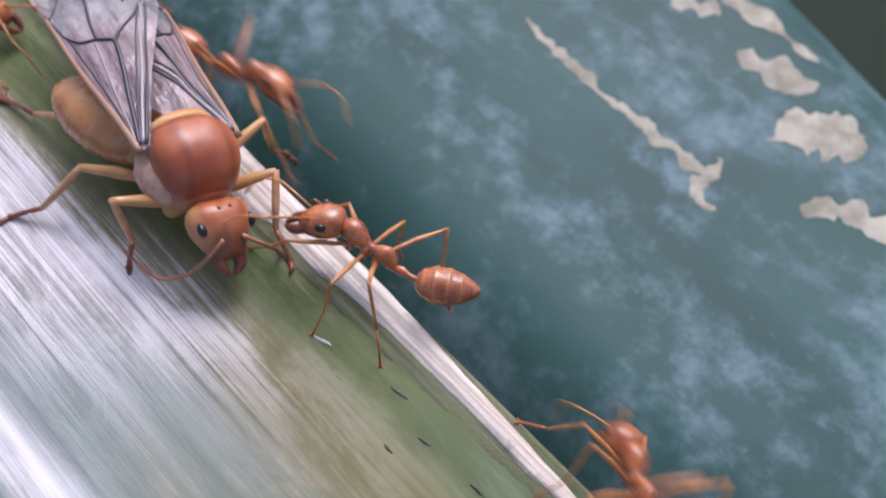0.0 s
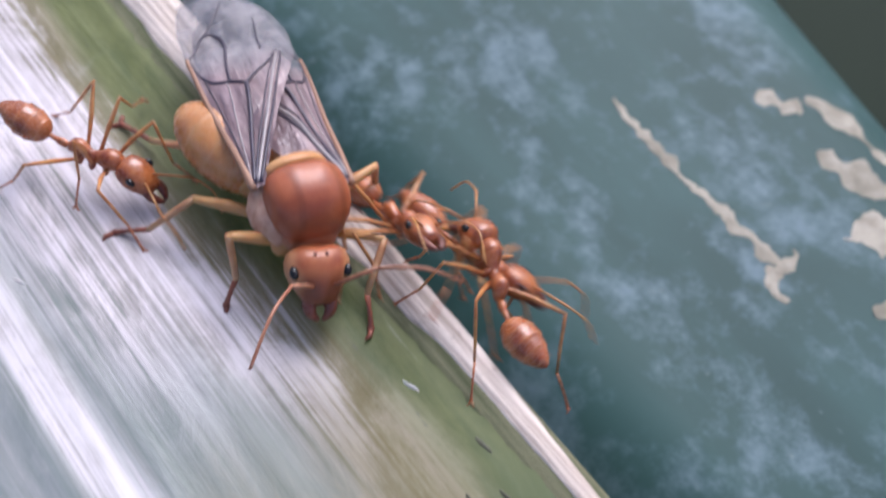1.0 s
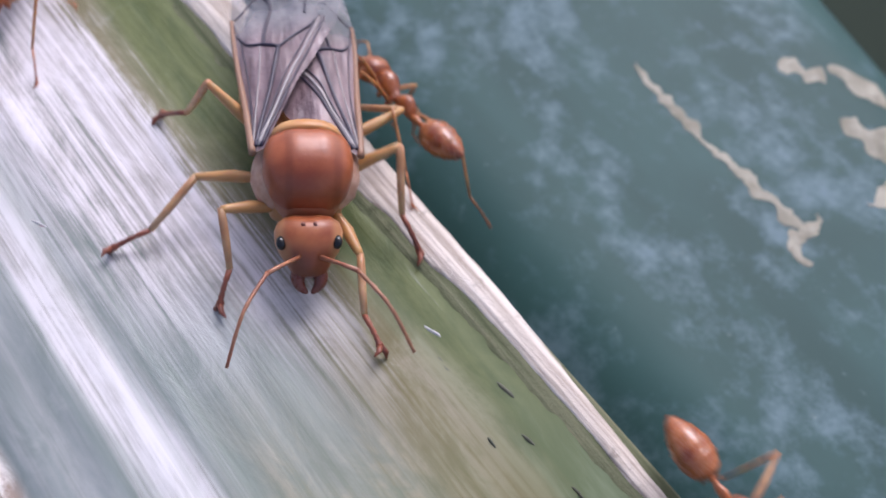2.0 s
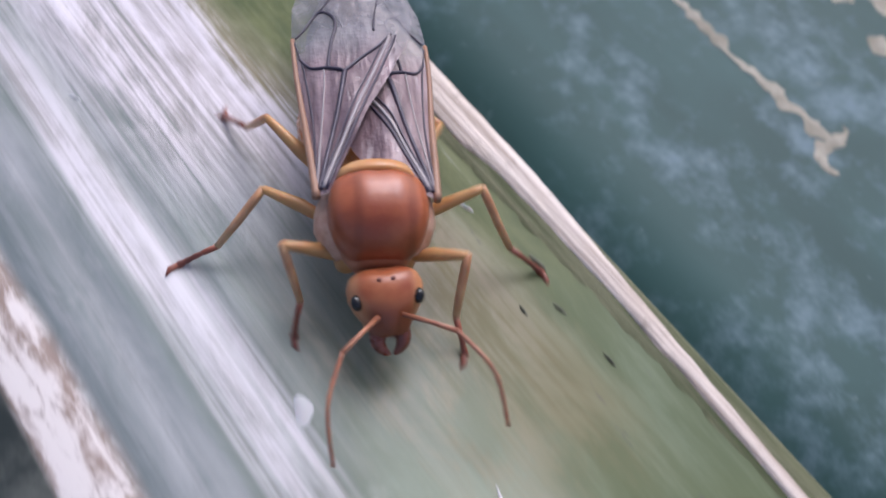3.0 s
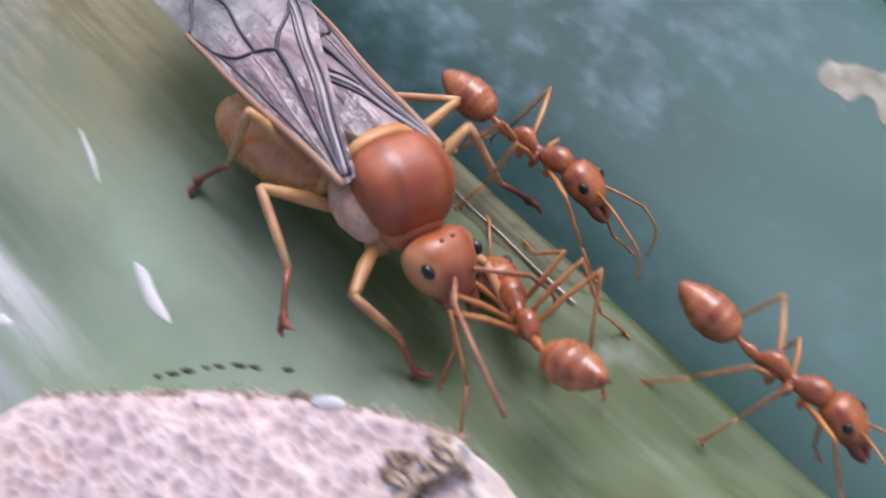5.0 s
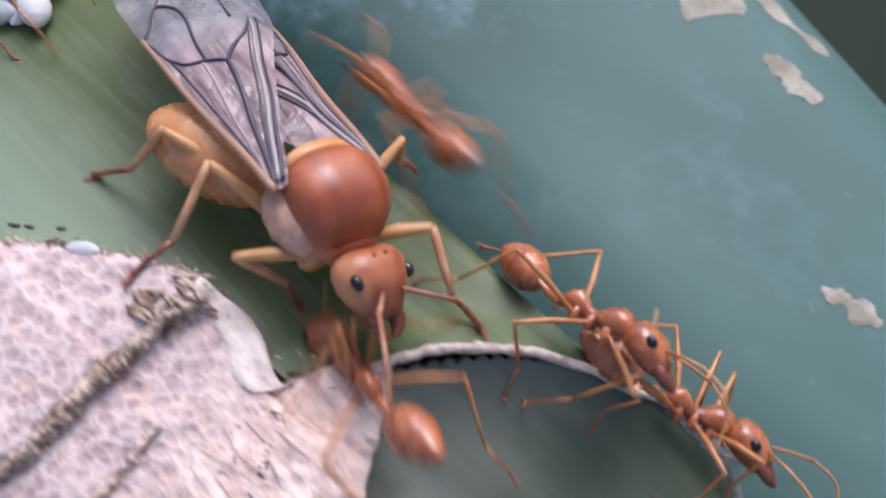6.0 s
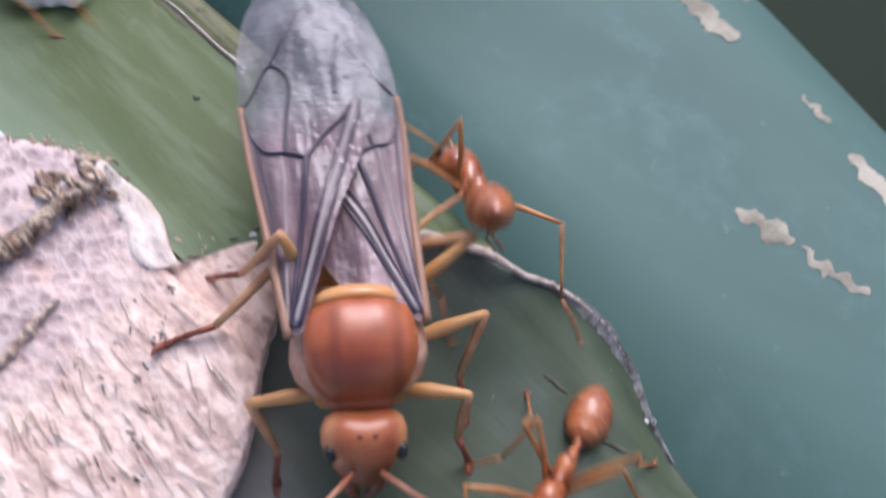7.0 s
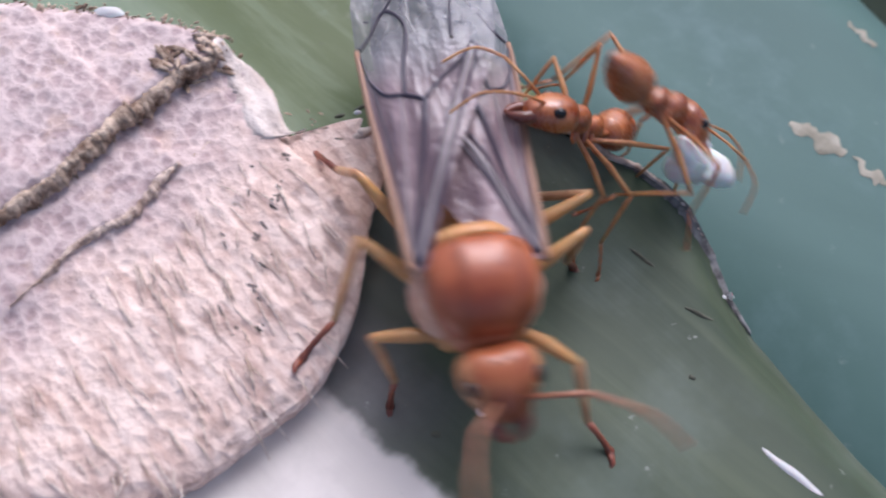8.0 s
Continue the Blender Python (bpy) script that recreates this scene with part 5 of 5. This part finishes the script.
def key_queen():
    # seconds, u, v, heading, lift, pitch and roll of the body; yaw, pitch and roll of the head
    path = [
        (0, -36.1, -3.2, -9, 0.4, 0.8, -22, 0.9, -29.9, -1.9), (0.2, -36.5, -3.1, -5.1, 0.4, -3.3, -21, -10.1, -30.2, 0.3), (0.5, -36.5, -3.3, 4.4, 0.5, -9.3, -19.4, -26.6, -30.8, 3.5), (0.8, -35.8, -3.6, -3.9, 0.5, -6.8, -17.1, -18.5, -28.9, 4),
        (1, -35.7, -3.4, -8, 0.5, -5.1, -15.6, -13.2, -27.7, 4.3), (1.2, -35.7, -3.6, -7.1, 0.5, -4.4, -14, -10.5, -27.2, 4), (2.3, -34.7, -5.6, -36.7, 0.4, -0.9, -4.9, 3.9, -24.9, 2.2), (2.5, -32.6, -7.1, -39.8, 0.4, -0.2, -3.2, 6.5, -24.5, 1.9),
        (3, -25.6, -9.3, -27.6, 0.6, -0.8, -5.4, 4, -27.1, 4.1), (3.2, -21.1, -9.7, -23, 0.4, 0.1, -9.1, 2.5, -24.9, 4.7), (3.5, -20.3, -9.2, -8.7, 0.1, 1.5, -14.6, 0.2, -21.6, 5.6), (3.8, -18.3, -8.7, -4.6, 0.2, 2.3, -14.7, 6.2, -24, 4.6),
        (4, -16.1, -8, -3.6, 0.2, 2.8, -14.8, 10.2, -25.5, 3.9), (4.2, -13.4, -7.6, -3.3, 0.3, 3.5, -15.9, 9.5, -25.4, 3.2), (5.3, 3.6, -2.7, -13.8, 0.5, 7.3, -21.8, 5.3, -24.8, -1), (5.5, 5.5, -3.3, -14.5, 0.5, 7.9, -22.8, 4.6, -24.6, -1.7),
        (5.7, 7.4, -3.6, -14.4, 0.5, 7.6, -24, 3.4, -24.2, -3.1), (6, 9.2, -3.6, -12.6, 0.5, 7, -25.9, 1.6, -23.4, -5), (6.3, 11.7, -2.1, -6.5, 0.2, 5, -24.3, -14.4, -23.9, -5.9), (6.5, 13.5, -3, -8.6, 0.1, 3.7, -23.3, -25.2, -24.2, -6.5),
        (7, 20.6, -7.5, -39, -1, 2.5, -5.4, 0.2, -47, -3), (7.2, 23.5, -9.2, -44.5, -0.7, 2.5, -2.6, -1.6, -37.5, -2), (7.4, 21.1, -10, -60.2, -0.4, 2.4, 0.1, -3.3, -28.1, -1), (7.5, 20.5, -10.9, -67.4, -0.2, 2.3, 1.4, -4.2, -23.3, -0.5),
        (7.6, 19.4, -11.5, -68.6, -0.3, 2.6, 0.3, -2.4, -24.3, 0), (7.8, 19.8, -11.9, -57.6, -0.5, 3.1, -1.9, 1.1, -26.1, 1.1), (8, 23.4, -10, -33.8, -0.6, 3.7, -4.1, 4.7, -28, 2.1),
    ]
    # legs 0 to 2 are on her right side, 3 to 5 on her left: front, middle, hind
    feet = {
        0: [(0, -35.8, -8.3), (0.5, -35.3, -8.6), (1, -35.3, -8.6), (2.5, -32.7, -11.7), (3, -24.7, -14.1), (3.5, -19.8, -15.3), (4, -14.2, -13.3), (5.5, 6.7, -7.2), (6, 10.0, -6.7), (6.5, 13.6, -6.2), (7, 20.6, -12.4), (7.5, 18.8, -14.5), (8, 22.8, -14.1)],
        1: [(0, -42.3, -11.1), (0.5, -42.1, -11.0), (1, -42.4, -11.0), (2.5, -38.2, -14.4), (3, -30.7, -16.5), (3.5, -22.5, -16.0), (4, -18.4, -15.7), (5.5, 2.8, -10.3), (6, 5.6, -11.1), (6.5, 9.4, -8.6), (7, 14.7, -12.3), (7.5, 13.3, -14.8), (8, 19.6, -15.8)],
        2: [(0, -49.6, -7.6), (0.5, -48.6, -6.8), (1, -49.0, -7.4), (2.5, -44.5, -8.1), (3, -37.4, -10.6), (3.5, -32.9, -12.4), (4, -28.7, -13.5), (5.5, -5.7, -8.3), (6, -0.7, -9.0), (6.5, 2.6, -8.5), (7, 13.0, -9.4), (7.5, 13.2, -9.3), (8, 12.9, -9.2)],
        3: [(0, -30.8, -2.3), (0.5, -31.9, -2.2), (1, -30.1, -3.6), (2.5, -25.0, -7.3), (3, -20.0, -8.5), (3.5, -13.8, -8.7), (4, -10.4, -6.8), (5.5, 12.5, -3.5), (6, 16.0, -2.4), (6.5, 20.0, -5.5), (7, 25.4, -6.5), (7.5, 24.7, -11.9), (8, 30.3, -9.2)],
        4: [(0, -37.8, 2.6), (0.5, -37.8, 2.4), (1, -37.3, 2.4), (2.5, -29.2, -2.5), (3, -21.5, -3.1), (3.5, -18.9, -5.5), (4, -18.5, -2.9), (5.5, 4.1, 2.2), (6, 7.4, 1.9), (6.5, 12.4, 2.4), (7, 23.8, -5.1), (7.5, 25.1, -6.7), (8, 23.8, -4.1)],
        5: [(0, -48.3, 0.1), (0.5, -48.2, 0.7), (1, -47.4, 1.0), (2.5, -41.4, 1.4), (3, -35.5, -1.9), (3.5, -31.9, -6.5), (4, -28.3, -6.0), (5.5, -6.1, -0.3), (6, -2.5, -0.4), (6.5, 2.3, 1.4), (7, 15.2, -4.6), (7.5, 17.0, -5.2), (8, 18.4, -4.6)],
    }
    drive(QUEEN, path, "level", QUEEN_LEGS, QUEEN_HOMES, 7.0, (0.0, 8.0), feet)
    head = next(o for o in QUEEN.children if o.name.startswith("head"))
    slots = slots_of(QUEEN)
    turns, bends = [], []
    for row in path:
        t, (yaw, nod, tilt) = row[0], row[7:10]
        turns.append((t, pose(0, 1.2 * MM, 2.75 * MM, 0, 0, yaw) @ pose(0, 1.2 * MM, 0, nod, tilt)))
        bends.append((t, pose(0, 1.2 * MM, 2.45 * MM, 0, 0, yaw)))
    walk(head, turns)
    walk(slots["neck"], bends)
    # her gaster hangs over to her right side, and the wings sway after it
    swings = ((0, 29), (1.0, 27), (2.5, 12), (3.5, 20), (4.0, 26), (5.3, 31), (6.0, 32), (6.5, 33), (7.0, 14), (7.5, 6), (8.0, 4))
    walk(slots["gaster"], [(t, pose(0, -2.4 * MM, 2.3 * MM, 0, 0, a)) for t, a in swings])
    # yaw and droop of the folded wings
    sways = ((0, -1, 3), (0.5, -10, 10), (1, -7, 11), (2.5, 2, 10), (3, -1, 8), (4, 1, 5), (5.5, 6, 2), (6, -1, 5), (6.5, -7, 5), (7, 5, -3), (7.5, 2, 9), (8, -1, -5))
    feelers = {
        1: ((0, -100, 0, 15), (0.5, -40, 2, -70), (1, 45, 0, -24), (2.5, 22, 1, -11), (3, 25, 13, -3), (3.5, 25, 5, 5), (4, 29, 0, 9), (5.5, 42, 18, -5), (6, 30, 10, -10), (6.5, 0, 5, -25), (7, 20, 0, -20), (7.5, -8, 6, -49), (8, 45, 0, -5)),
        -1: ((0, -55, 0, 30), (0.5, 20, 13, 31), (1, 22, 6, 67), (2.5, 23, 2, 6), (3, 22, -12, 14), (3.5, 10, 0, 20), (4, -20, 0, 30), (5.5, -20, 0, 25), (6, -20, 0, 30), (6.5, -32, 1, 37), (7, 0, 0, 25), (7.5, 63, 7, 23), (8, 20, 0, 40)),
    }
    for side, rows in feelers.items():
        o = slots[f"antenna {side}"]
        rest = o.matrix_basis.translation.copy()
        walk(o, [(t, Matrix.Translation(rest) @ pose(0, 0, 0, *turn)) for t, *turn in rows])
    for side in (-1, 1):
        walk(slots[f"wing {side}"], [(t, pose(0, 0, 4 * MM, droop, 0, a) @ pose(0, 0, -4 * MM)) for t, a, droop in sways])


# seconds, u, v and heading; where it differs from rest also lift, pitch and roll, yaw and pitch of the head, yaw and pitch of the gaster
WORKERS = (
    ("leaf", "amber-red worker ant facing the queen on the dry margin", [(0, -27, 0.1, -163.7, 0.7, 7.6, 3.5, 25.5, -22.8, 20.3, -16.3), (0.2, -27.4, -0.2, -166.2, 0.8, 10.7, 3.9, 24, -20.7, 14.5, -13.4), (0.5, -28.5, -0.1, -170.4, 1, 15.4, 4.5, 21.7, -17.6, 5.8, -9), (0.8, -28.3, 1.1, 170.9, 0.8, 16.1, 2.5, 16.5, -31.5, 13.1, -13.4), (1, -27.6, 1.6, 160.8, 0.6, 16.6, 1.1, 13.1, -40.9, 18, -16.3), (1.2, -26.3, 1.8, 158.5, 0.4, 9.9, 0.7, 7.8, -34.1, 10.8, -13.8), (1.7, -34, 2.4, 178), (2.3, -43.5, 2, 180), (3, -60, 2, 180), (8, -90, 2, 180)], (0, 3)),
    ("leaf", "amber-red worker ant hurrying down the leaf's flank", [(0, -42.6, 2, 16, -0.2, 13.4, -2.8, -14.4, -18.7, -7.8, 3.1), (0.2, -32.1, 1.9, 16.7, 0.1, 13.3, -6.7, -7.9, -21.7, -16.1, 11), (0.5, -37.4, 1.8, 19.2, 0.6, 13.2, -12.4, 1.9, -26.1, -28.5, 22.8), (0.8, -35.4, 2.1, 27.7, -0, 8.3, -3.2, 20.7, -21.4, -11.4, 3.1), (1, -30.8, 2.2, 9, -0.4, 5.1, 3, 33.2, -18.2, 0, -10), (1.2, -19.8, 1.2, 16.4, -0.3, 3, 1.8, 19.9, -20.5, 0, -10), (1.5, -8, 2, 5), (2.3, 8, 1, 0), (3.5, 45, 2, 0), (8, 90, -3, 0)], (0, 2.6)),
    ("leaf", "amber-red worker ant on the leaf's edge behind the queen", [(0, -58, 2, 10), (0.5, -41.5, 2.1, 13), (0.8, -39.3, 1.8, -22.9, -0.2, 15, -0.8, -4.4, -8.8, 0.6, -2.1), (1, -35, 0.3, -11.4, -0.3, 24.9, -1.4, -7.3, 1.4, 0.9, 3.2), (1.2, -28.8, -0.5, -15.9, -0.2, 15, -0.8, -4.4, -8.8, 0.6, -2.1), (1.6, -18, 0.5, 0), (2.3, -6, 0.5, 0), (3.5, 30, 1, 0), (8, 85, -3, 0)], (0, 2.6)),
    ("leaf", "amber-red worker ant below the leaf's edge", [(0, -11.7, 0.9, 139.2, -0, -5, 0.8, 5.5, -40.3, 0, -10), (0.2, -17.2, 0.6, 196.5, -0, -3, 0.5, 3.3, -33.8, 0, -10), (0.3, -14.6, 1.4, 190.7, -0, -2, 0.3, 2.2, -30.5, 0, -10), (0.5, -5, 2, 180), (1.2, 4, 2, 100), (2.5, 16, 2, 0), (4, 45, 1, 0), (8, 80, -3, 0)], (0, 1.6)),
    ("leaf", "amber-red worker ant on bleached fibres beside the queen", [(0, -56, -6.2, 25), (0.5, -48.5, -8.6, 41, 0.1, 2.3, -0.5, -7.3, -26.4, 0, -10), (0.8, -46.8, -9.1, 29.7, 0.2, -3.4, -0.6, -5.8, -24.1, -2.6, -7.8), (1, -45.9, -9.9, 31.2, 0.3, -7.2, -0.7, -4.8, -22.6, -4.3, -6.4), (1.2, -44.4, -9.9, 29, 0.2, -4.3, -0.4, -2.9, -23.2, -2.6, -7.8), (1.7, -51, -11, 100), (2.3, -62, -12, 178), (8, -95, -12, 180)], (0, 2.5)),
    ("leaf", "amber-red worker ant running over the bleached leaf", [(0, -50, -17, 8), (0.2, -42.6, -15.6, 11.4, -0, 5.9, -0, 0, -24, -6, -10), (0.3, -37.9, -15.1, 6.7, -0, 8.8, -0.1, 0, -24, -9, -10), (0.4, -31.6, -14.1, 15.9, -0.1, 11.7, -0.1, 0, -24, -12, -10), (0.5, -28.9, -15.1, 1.1, -0.1, 14.7, -0.1, 0, -24, -14.9, -10), (0.8, -24.4, -14.1, -20.6, -0, 5.9, -0, 0, -24, -6, -10), (1.2, -14, -16, -15), (2.5, 0, -27, -30), (4, 10, -40, -40), (8, 30, -50, -20)], (0, 1.5)),
    ("leaf", "amber-red worker ant backing away before the queen", [(0, 4, -9, 172), (2.5, 4, -9, 171), (3, -2, -8.7, 172), (3.1, -10.8, -8.7, 167.9, 0, -1.7, -0.1, 3.9, -22.3, 6, -12.4), (3.2, -11.3, -9, 169.9, 0, -3.3, -0.2, 7.7, -20.6, 12, -14.7), (3.5, -11.1, -8.2, 157.7, 0.1, -8.3, -0.5, 19.3, -15.6, 30, -21.8), (3.8, -13.3, -4.4, 155.5, 0.1, -12.8, 6.1, 13.4, -15.3, 28.4, -8), (4, -13.4, -3.5, 151.7, 0.1, -15.9, 10.5, 9.4, -15.2, 27.3, 1.2), (4.2, -13.6, -2.8, 151.1, 0, -18.4, 9.4, 10.9, -14.9, 26.7, -1.2), (4.7, -1.8, -3.3, 152.7, -0.1, -24.5, 6.7, 14.6, -14, 25.4, -7.1), (5.3, 11.5, -3.1, 151.9, -0.2, -32, 3.4, 19, -13.1, 23.7, -14.2), (5.5, 12, -1.6, 139.4, -0.2, -34.4, 2.3, 20.4, -12.7, 23.1, -16.6), (5.7, 16, -0.4, 150, -0.2, -20, 0, 10, -20, 10, -12), (5.8, 21, 0, 165), (5.9, 32, -1, 170), (6, 46, -2, 175), (8, 90, -4, 180)], (2.4, 7)),
    ("leaf", "amber-red worker ant crossing the blue-green leaf", [(0, -2, -19, 172), (2.5, 4, -19, 172), (3, -6, -18.7, 171), (3.1, -11.5, -18.8, 172), (3.2, -19.4, -19.1, 177), (3.3, -25.3, -22.7, 201), (3.5, -28.3, -25.6, 194), (4.2, -45, -26, 185), (8, -85, -26, 180)], (2.4, 4.4)),
    ("leaf", "amber-red worker ant on the pale leaf margin", [(0, -78, 1, 0), (3.3, -48, 1, -3), (3.5, -36.7, 0.8, -3), (3.8, -21.8, -0.9, -7.7, -0.6, 14.3, -2, 24, -35.1, -1.9, -9.8), (4, -17.8, -0.4, -8.6, -0.9, 23.9, -3.3, 40, -42.5, -3.1, -9.8), (4.2, -22.9, 2.7, -8.7, -0.6, 14.3, -2, 24, -35.1, -1.9, -9.8), (4.6, -30, 3, 80), (5.3, -46, 2, 178), (8, -85, 2, 180)], (3, 5.3)),
    ("leaf", "amber-red worker ant clinging along the leaf's edge", [(0, -98, 0, -8), (3.5, -50, 0, -9), (4, -30.4, -0.5, -9), (4.2, -21, -1.6, 6), (4.7, -8, 1.5, 5), (5.3, 7.8, 2.4, 9, -0.3, 3.6, -0.5, 9.2, -28, -4.8, -1), (5.5, 13.1, 1.8, 0.3, -0.5, 6, -0.9, 15.3, -30.7, -8.1, 5), (5.7, 19.8, 1, 20.5, -0.4, -0.2, -1.2, 3.9, -26.1, -4.8, -1), (6, 23.6, 1.6, 24, -0.7, -4, -28, -13.3, -19.3, 0, -10), (6.3, 30, 0.5, 18.5, -0.1, -3.8, -0.7, -5.3, -22.1, 0, -10), (6.8, 48, -1, 0), (8, 80, -5, 0)], (3.4, 6.8)),
    ("leaf", "amber-red worker ant leading along the leaf's edge", [(0, 10, 1.6, 8), (4.2, 9, 1.6, 8), (5.3, 15.9, 1.5, 8), (5.5, 29.5, 1, 10), (6, 46, 0, 0), (8, 90, -5, 0)], (4, 6.2)),
    ("leaf", "amber-red worker ant below the torn lip", [(0, -105, 2, 0), (5, -28, 2, -5), (5.5, -10, 1.8, -8), (5.7, 6.2, 1.1, -11.4, -0.1, 6, -0.9, 0, -24, -12, -8.1), (6, 18.2, 1.0, -6.4, -0.5, 15, -36, 0, -24, -30, -5.3), (6.1, 17.9, 0.8, -8, -0.2, 18, -24, -1, -26, -22, -6.2), (6.3, 15.6, 0.6, -15, 0.8, 27, -0.8, 0, -33, -11, -8.1), (6.5, 12.6, 0.2, -20, 0.1, 28, 0, 0, -40, 0, -10), (6.7, 19.7, 1.1, -14, 0.2, 17, 1, -2, -28, 1.3, -10), (6.8, 24, 0.1, -10.2, -0.5, -0.1, 2, -3.5, -17.6, 2, -10), (7, 28.1, -3.9, -72.9, -0.3, 26.4, 2.5, 0, -24, 3.3, -10), (7.2, 32, -4.6, -75.7, -0.5, 30.2, -0.5, -1.8, -43.5, 9.6, -10), (7.5, 28.3, -5.3, -106.9, -0.8, 36, -5.1, -4.4, -72.7, 19, -10), (7.7, 28.8, -11.3, -80, -0.5, 21.6, -3.1, -2.7, -53.2, 11.4, -10), (8, 33, -19, -60)], (5, 8)),
    ("leaf", "amber-red worker ant heading up the flank", [(0, 80, -2, 180), (5.3, 52, 1, 184), (5.5, 42, 2, 182), (5.75, 25.1, 2.5, 173.3, -0.1, -6.4, -0.5, 0.9, -15.8, -6.3, -13.8), (6, 6.3, 2.1, 162.7, -0.1, -12.9, -1.1, 1.8, -7.7, -12.5, -17.7), (6.1, 2, 2, 168.4, -0.1, -10.3, -0.8, 1.5, -10.9, -10, -16.2), (6.3, -3.6, 2.7, 169.7, -0, -5.1, -0.4, 0.7, -17.5, -5, -13.1), (7, -25, 2, 178), (8, -60, 2, 180)], (5.2, 7.2)),
    ("leaf", "amber-red worker ant climbing over the leaf scar", [(0, 55, -7, 175), (5.5, 32, -7.5, 170), (5.7, 23, -7.6, 164.8, -0.1, -7.7, -0.1, 0, -24, 2.5, -10), (6, 13.7, -7.2, 169.6, -0.3, -19.2, -0.2, 0, -24, 6.3, -10), (6.1, 14.2, -5.8, 163.8, 0.2, -11.7, 0.9, 0, -24, 6.1, -8.5), (6.3, 12.4, -8.1, 178.3, 1.2, 3.3, 3.3, 0, -24, 5.5, -5.4), (6.5, 8.9, -12.4, 186.7, 2.1, 18.4, 5.6, 0, -24, 5, -2.3), (7, -9.7, -14.5, 188), (7.4, -24, -15, 185), (8, -45, -15, 180)], (5.3, 7.4)),
    ("leaf", "amber-red worker ant on the torn leaf lip", [(0, 90, -3, 175), (6.3, 50, 0, 175), (6.5, 38, 2, 174), (6.8, 23.1, 1.5, 149.5, -0.3, -15.2, 1.5, 14.7, -19, -4.1, -10), (7, 17.6, 0.9, 131.8, -0.4, -25.4, 2.5, 24.5, -15.7, -6.8, -10), (7.2, 17.8, 0.5, 212.3, 0.3, -1.8, 0.9, 15.8, -29.1, -5.3, -10), (7.5, 20.8, 0.1, 299.4, 1.3, 33.6, -1.4, 2.8, -49.2, -3.1, -10), (7.7, 20.4, 0.5, 280.4, 1.1, 36.2, -1.3, -12.4, -39.5, 3.4, -10), (8, 21.4, -0.3, 262.9, 0.8, 40, -1.1, -35.1, -25, 13, -10)], (6, 8)),
    ("leaf", "amber-red worker ant carrying white larvae", [(0, -90, -12, 25), (4.2, -62, -13, 25), (5.3, -21, -9.7, 23), (5.5, -20.6, -8.6, 22), (5.75, -18, -7.8, 20), (6, -14, -6.9, 19), (6.2, -12.6, -6.7, 18), (6.5, -13.8, -8.4, 14), (7, -7.4, -5.6, 22), (7.2, 2.1, -3.6, 28.8, -0.3, -7.2, 0.3, 2.1, -25.4, 0, -10), (7.5, 12.1, 4.3, 19.4, -0.7, -18, 0.7, 5.3, -27.6, 0, -10), (7.7, 18.2, 3.5, 53.6, 0.6, -21.5, -0.9, -12.8, -25.1, -4.1, -10), (8, 22.7, 1.6, 84, 2.5, -26.8, -3.2, -40, -21.3, -10.2, -10)], (4.2, 8)),
    ("stem", "small-looking worker ant low on the blue-green stem", [(0, 45, -1, 134), (6.2, 22.5, 3, 134), (6.4, 20.6, 4.6, 134), (6.5, 20.2, 4.9, 128), (6.6, 18.6, 6.6, 132), (6.7, 15, 10.2, 138), (6.8, 9, 16, 138), (6.9, 3, 24, 136), (7, -6, 36, 135), (8, -40, 50, 140)], (6, 7.2)),
    ("stem", "worker ant crossing the blue-green stem", [(0, 95, 16, 185), (6.2, 50, 21, 186), (6.3, 37, 23, 188), (6.4, 26, 24, 188), (6.5, 16, 25, 190), (6.7, 8, 26, 190), (7, -2, 27, 190), (8, -45, 27, 185)], (6, 7.2)),
)


def motions():
    key_queen()
    ants = [WORKER_ANT] + [copy_thing(WORKER_ANT, Matrix()) for _ in WORKERS[1:]]
    for ant, (base, label, path, span) in zip(ants, WORKERS):
        tagged(ant, label)
        times, poses, nods = drive(ant, path, base, WORKER_LEGS, WORKER_HOMES, 5.5, span)
        if "larvae" in label:
            for larva in BROOD:
                walk(larva, [(t, m @ nod) for t, m, nod in zip(times, poses, nods)])


motions()
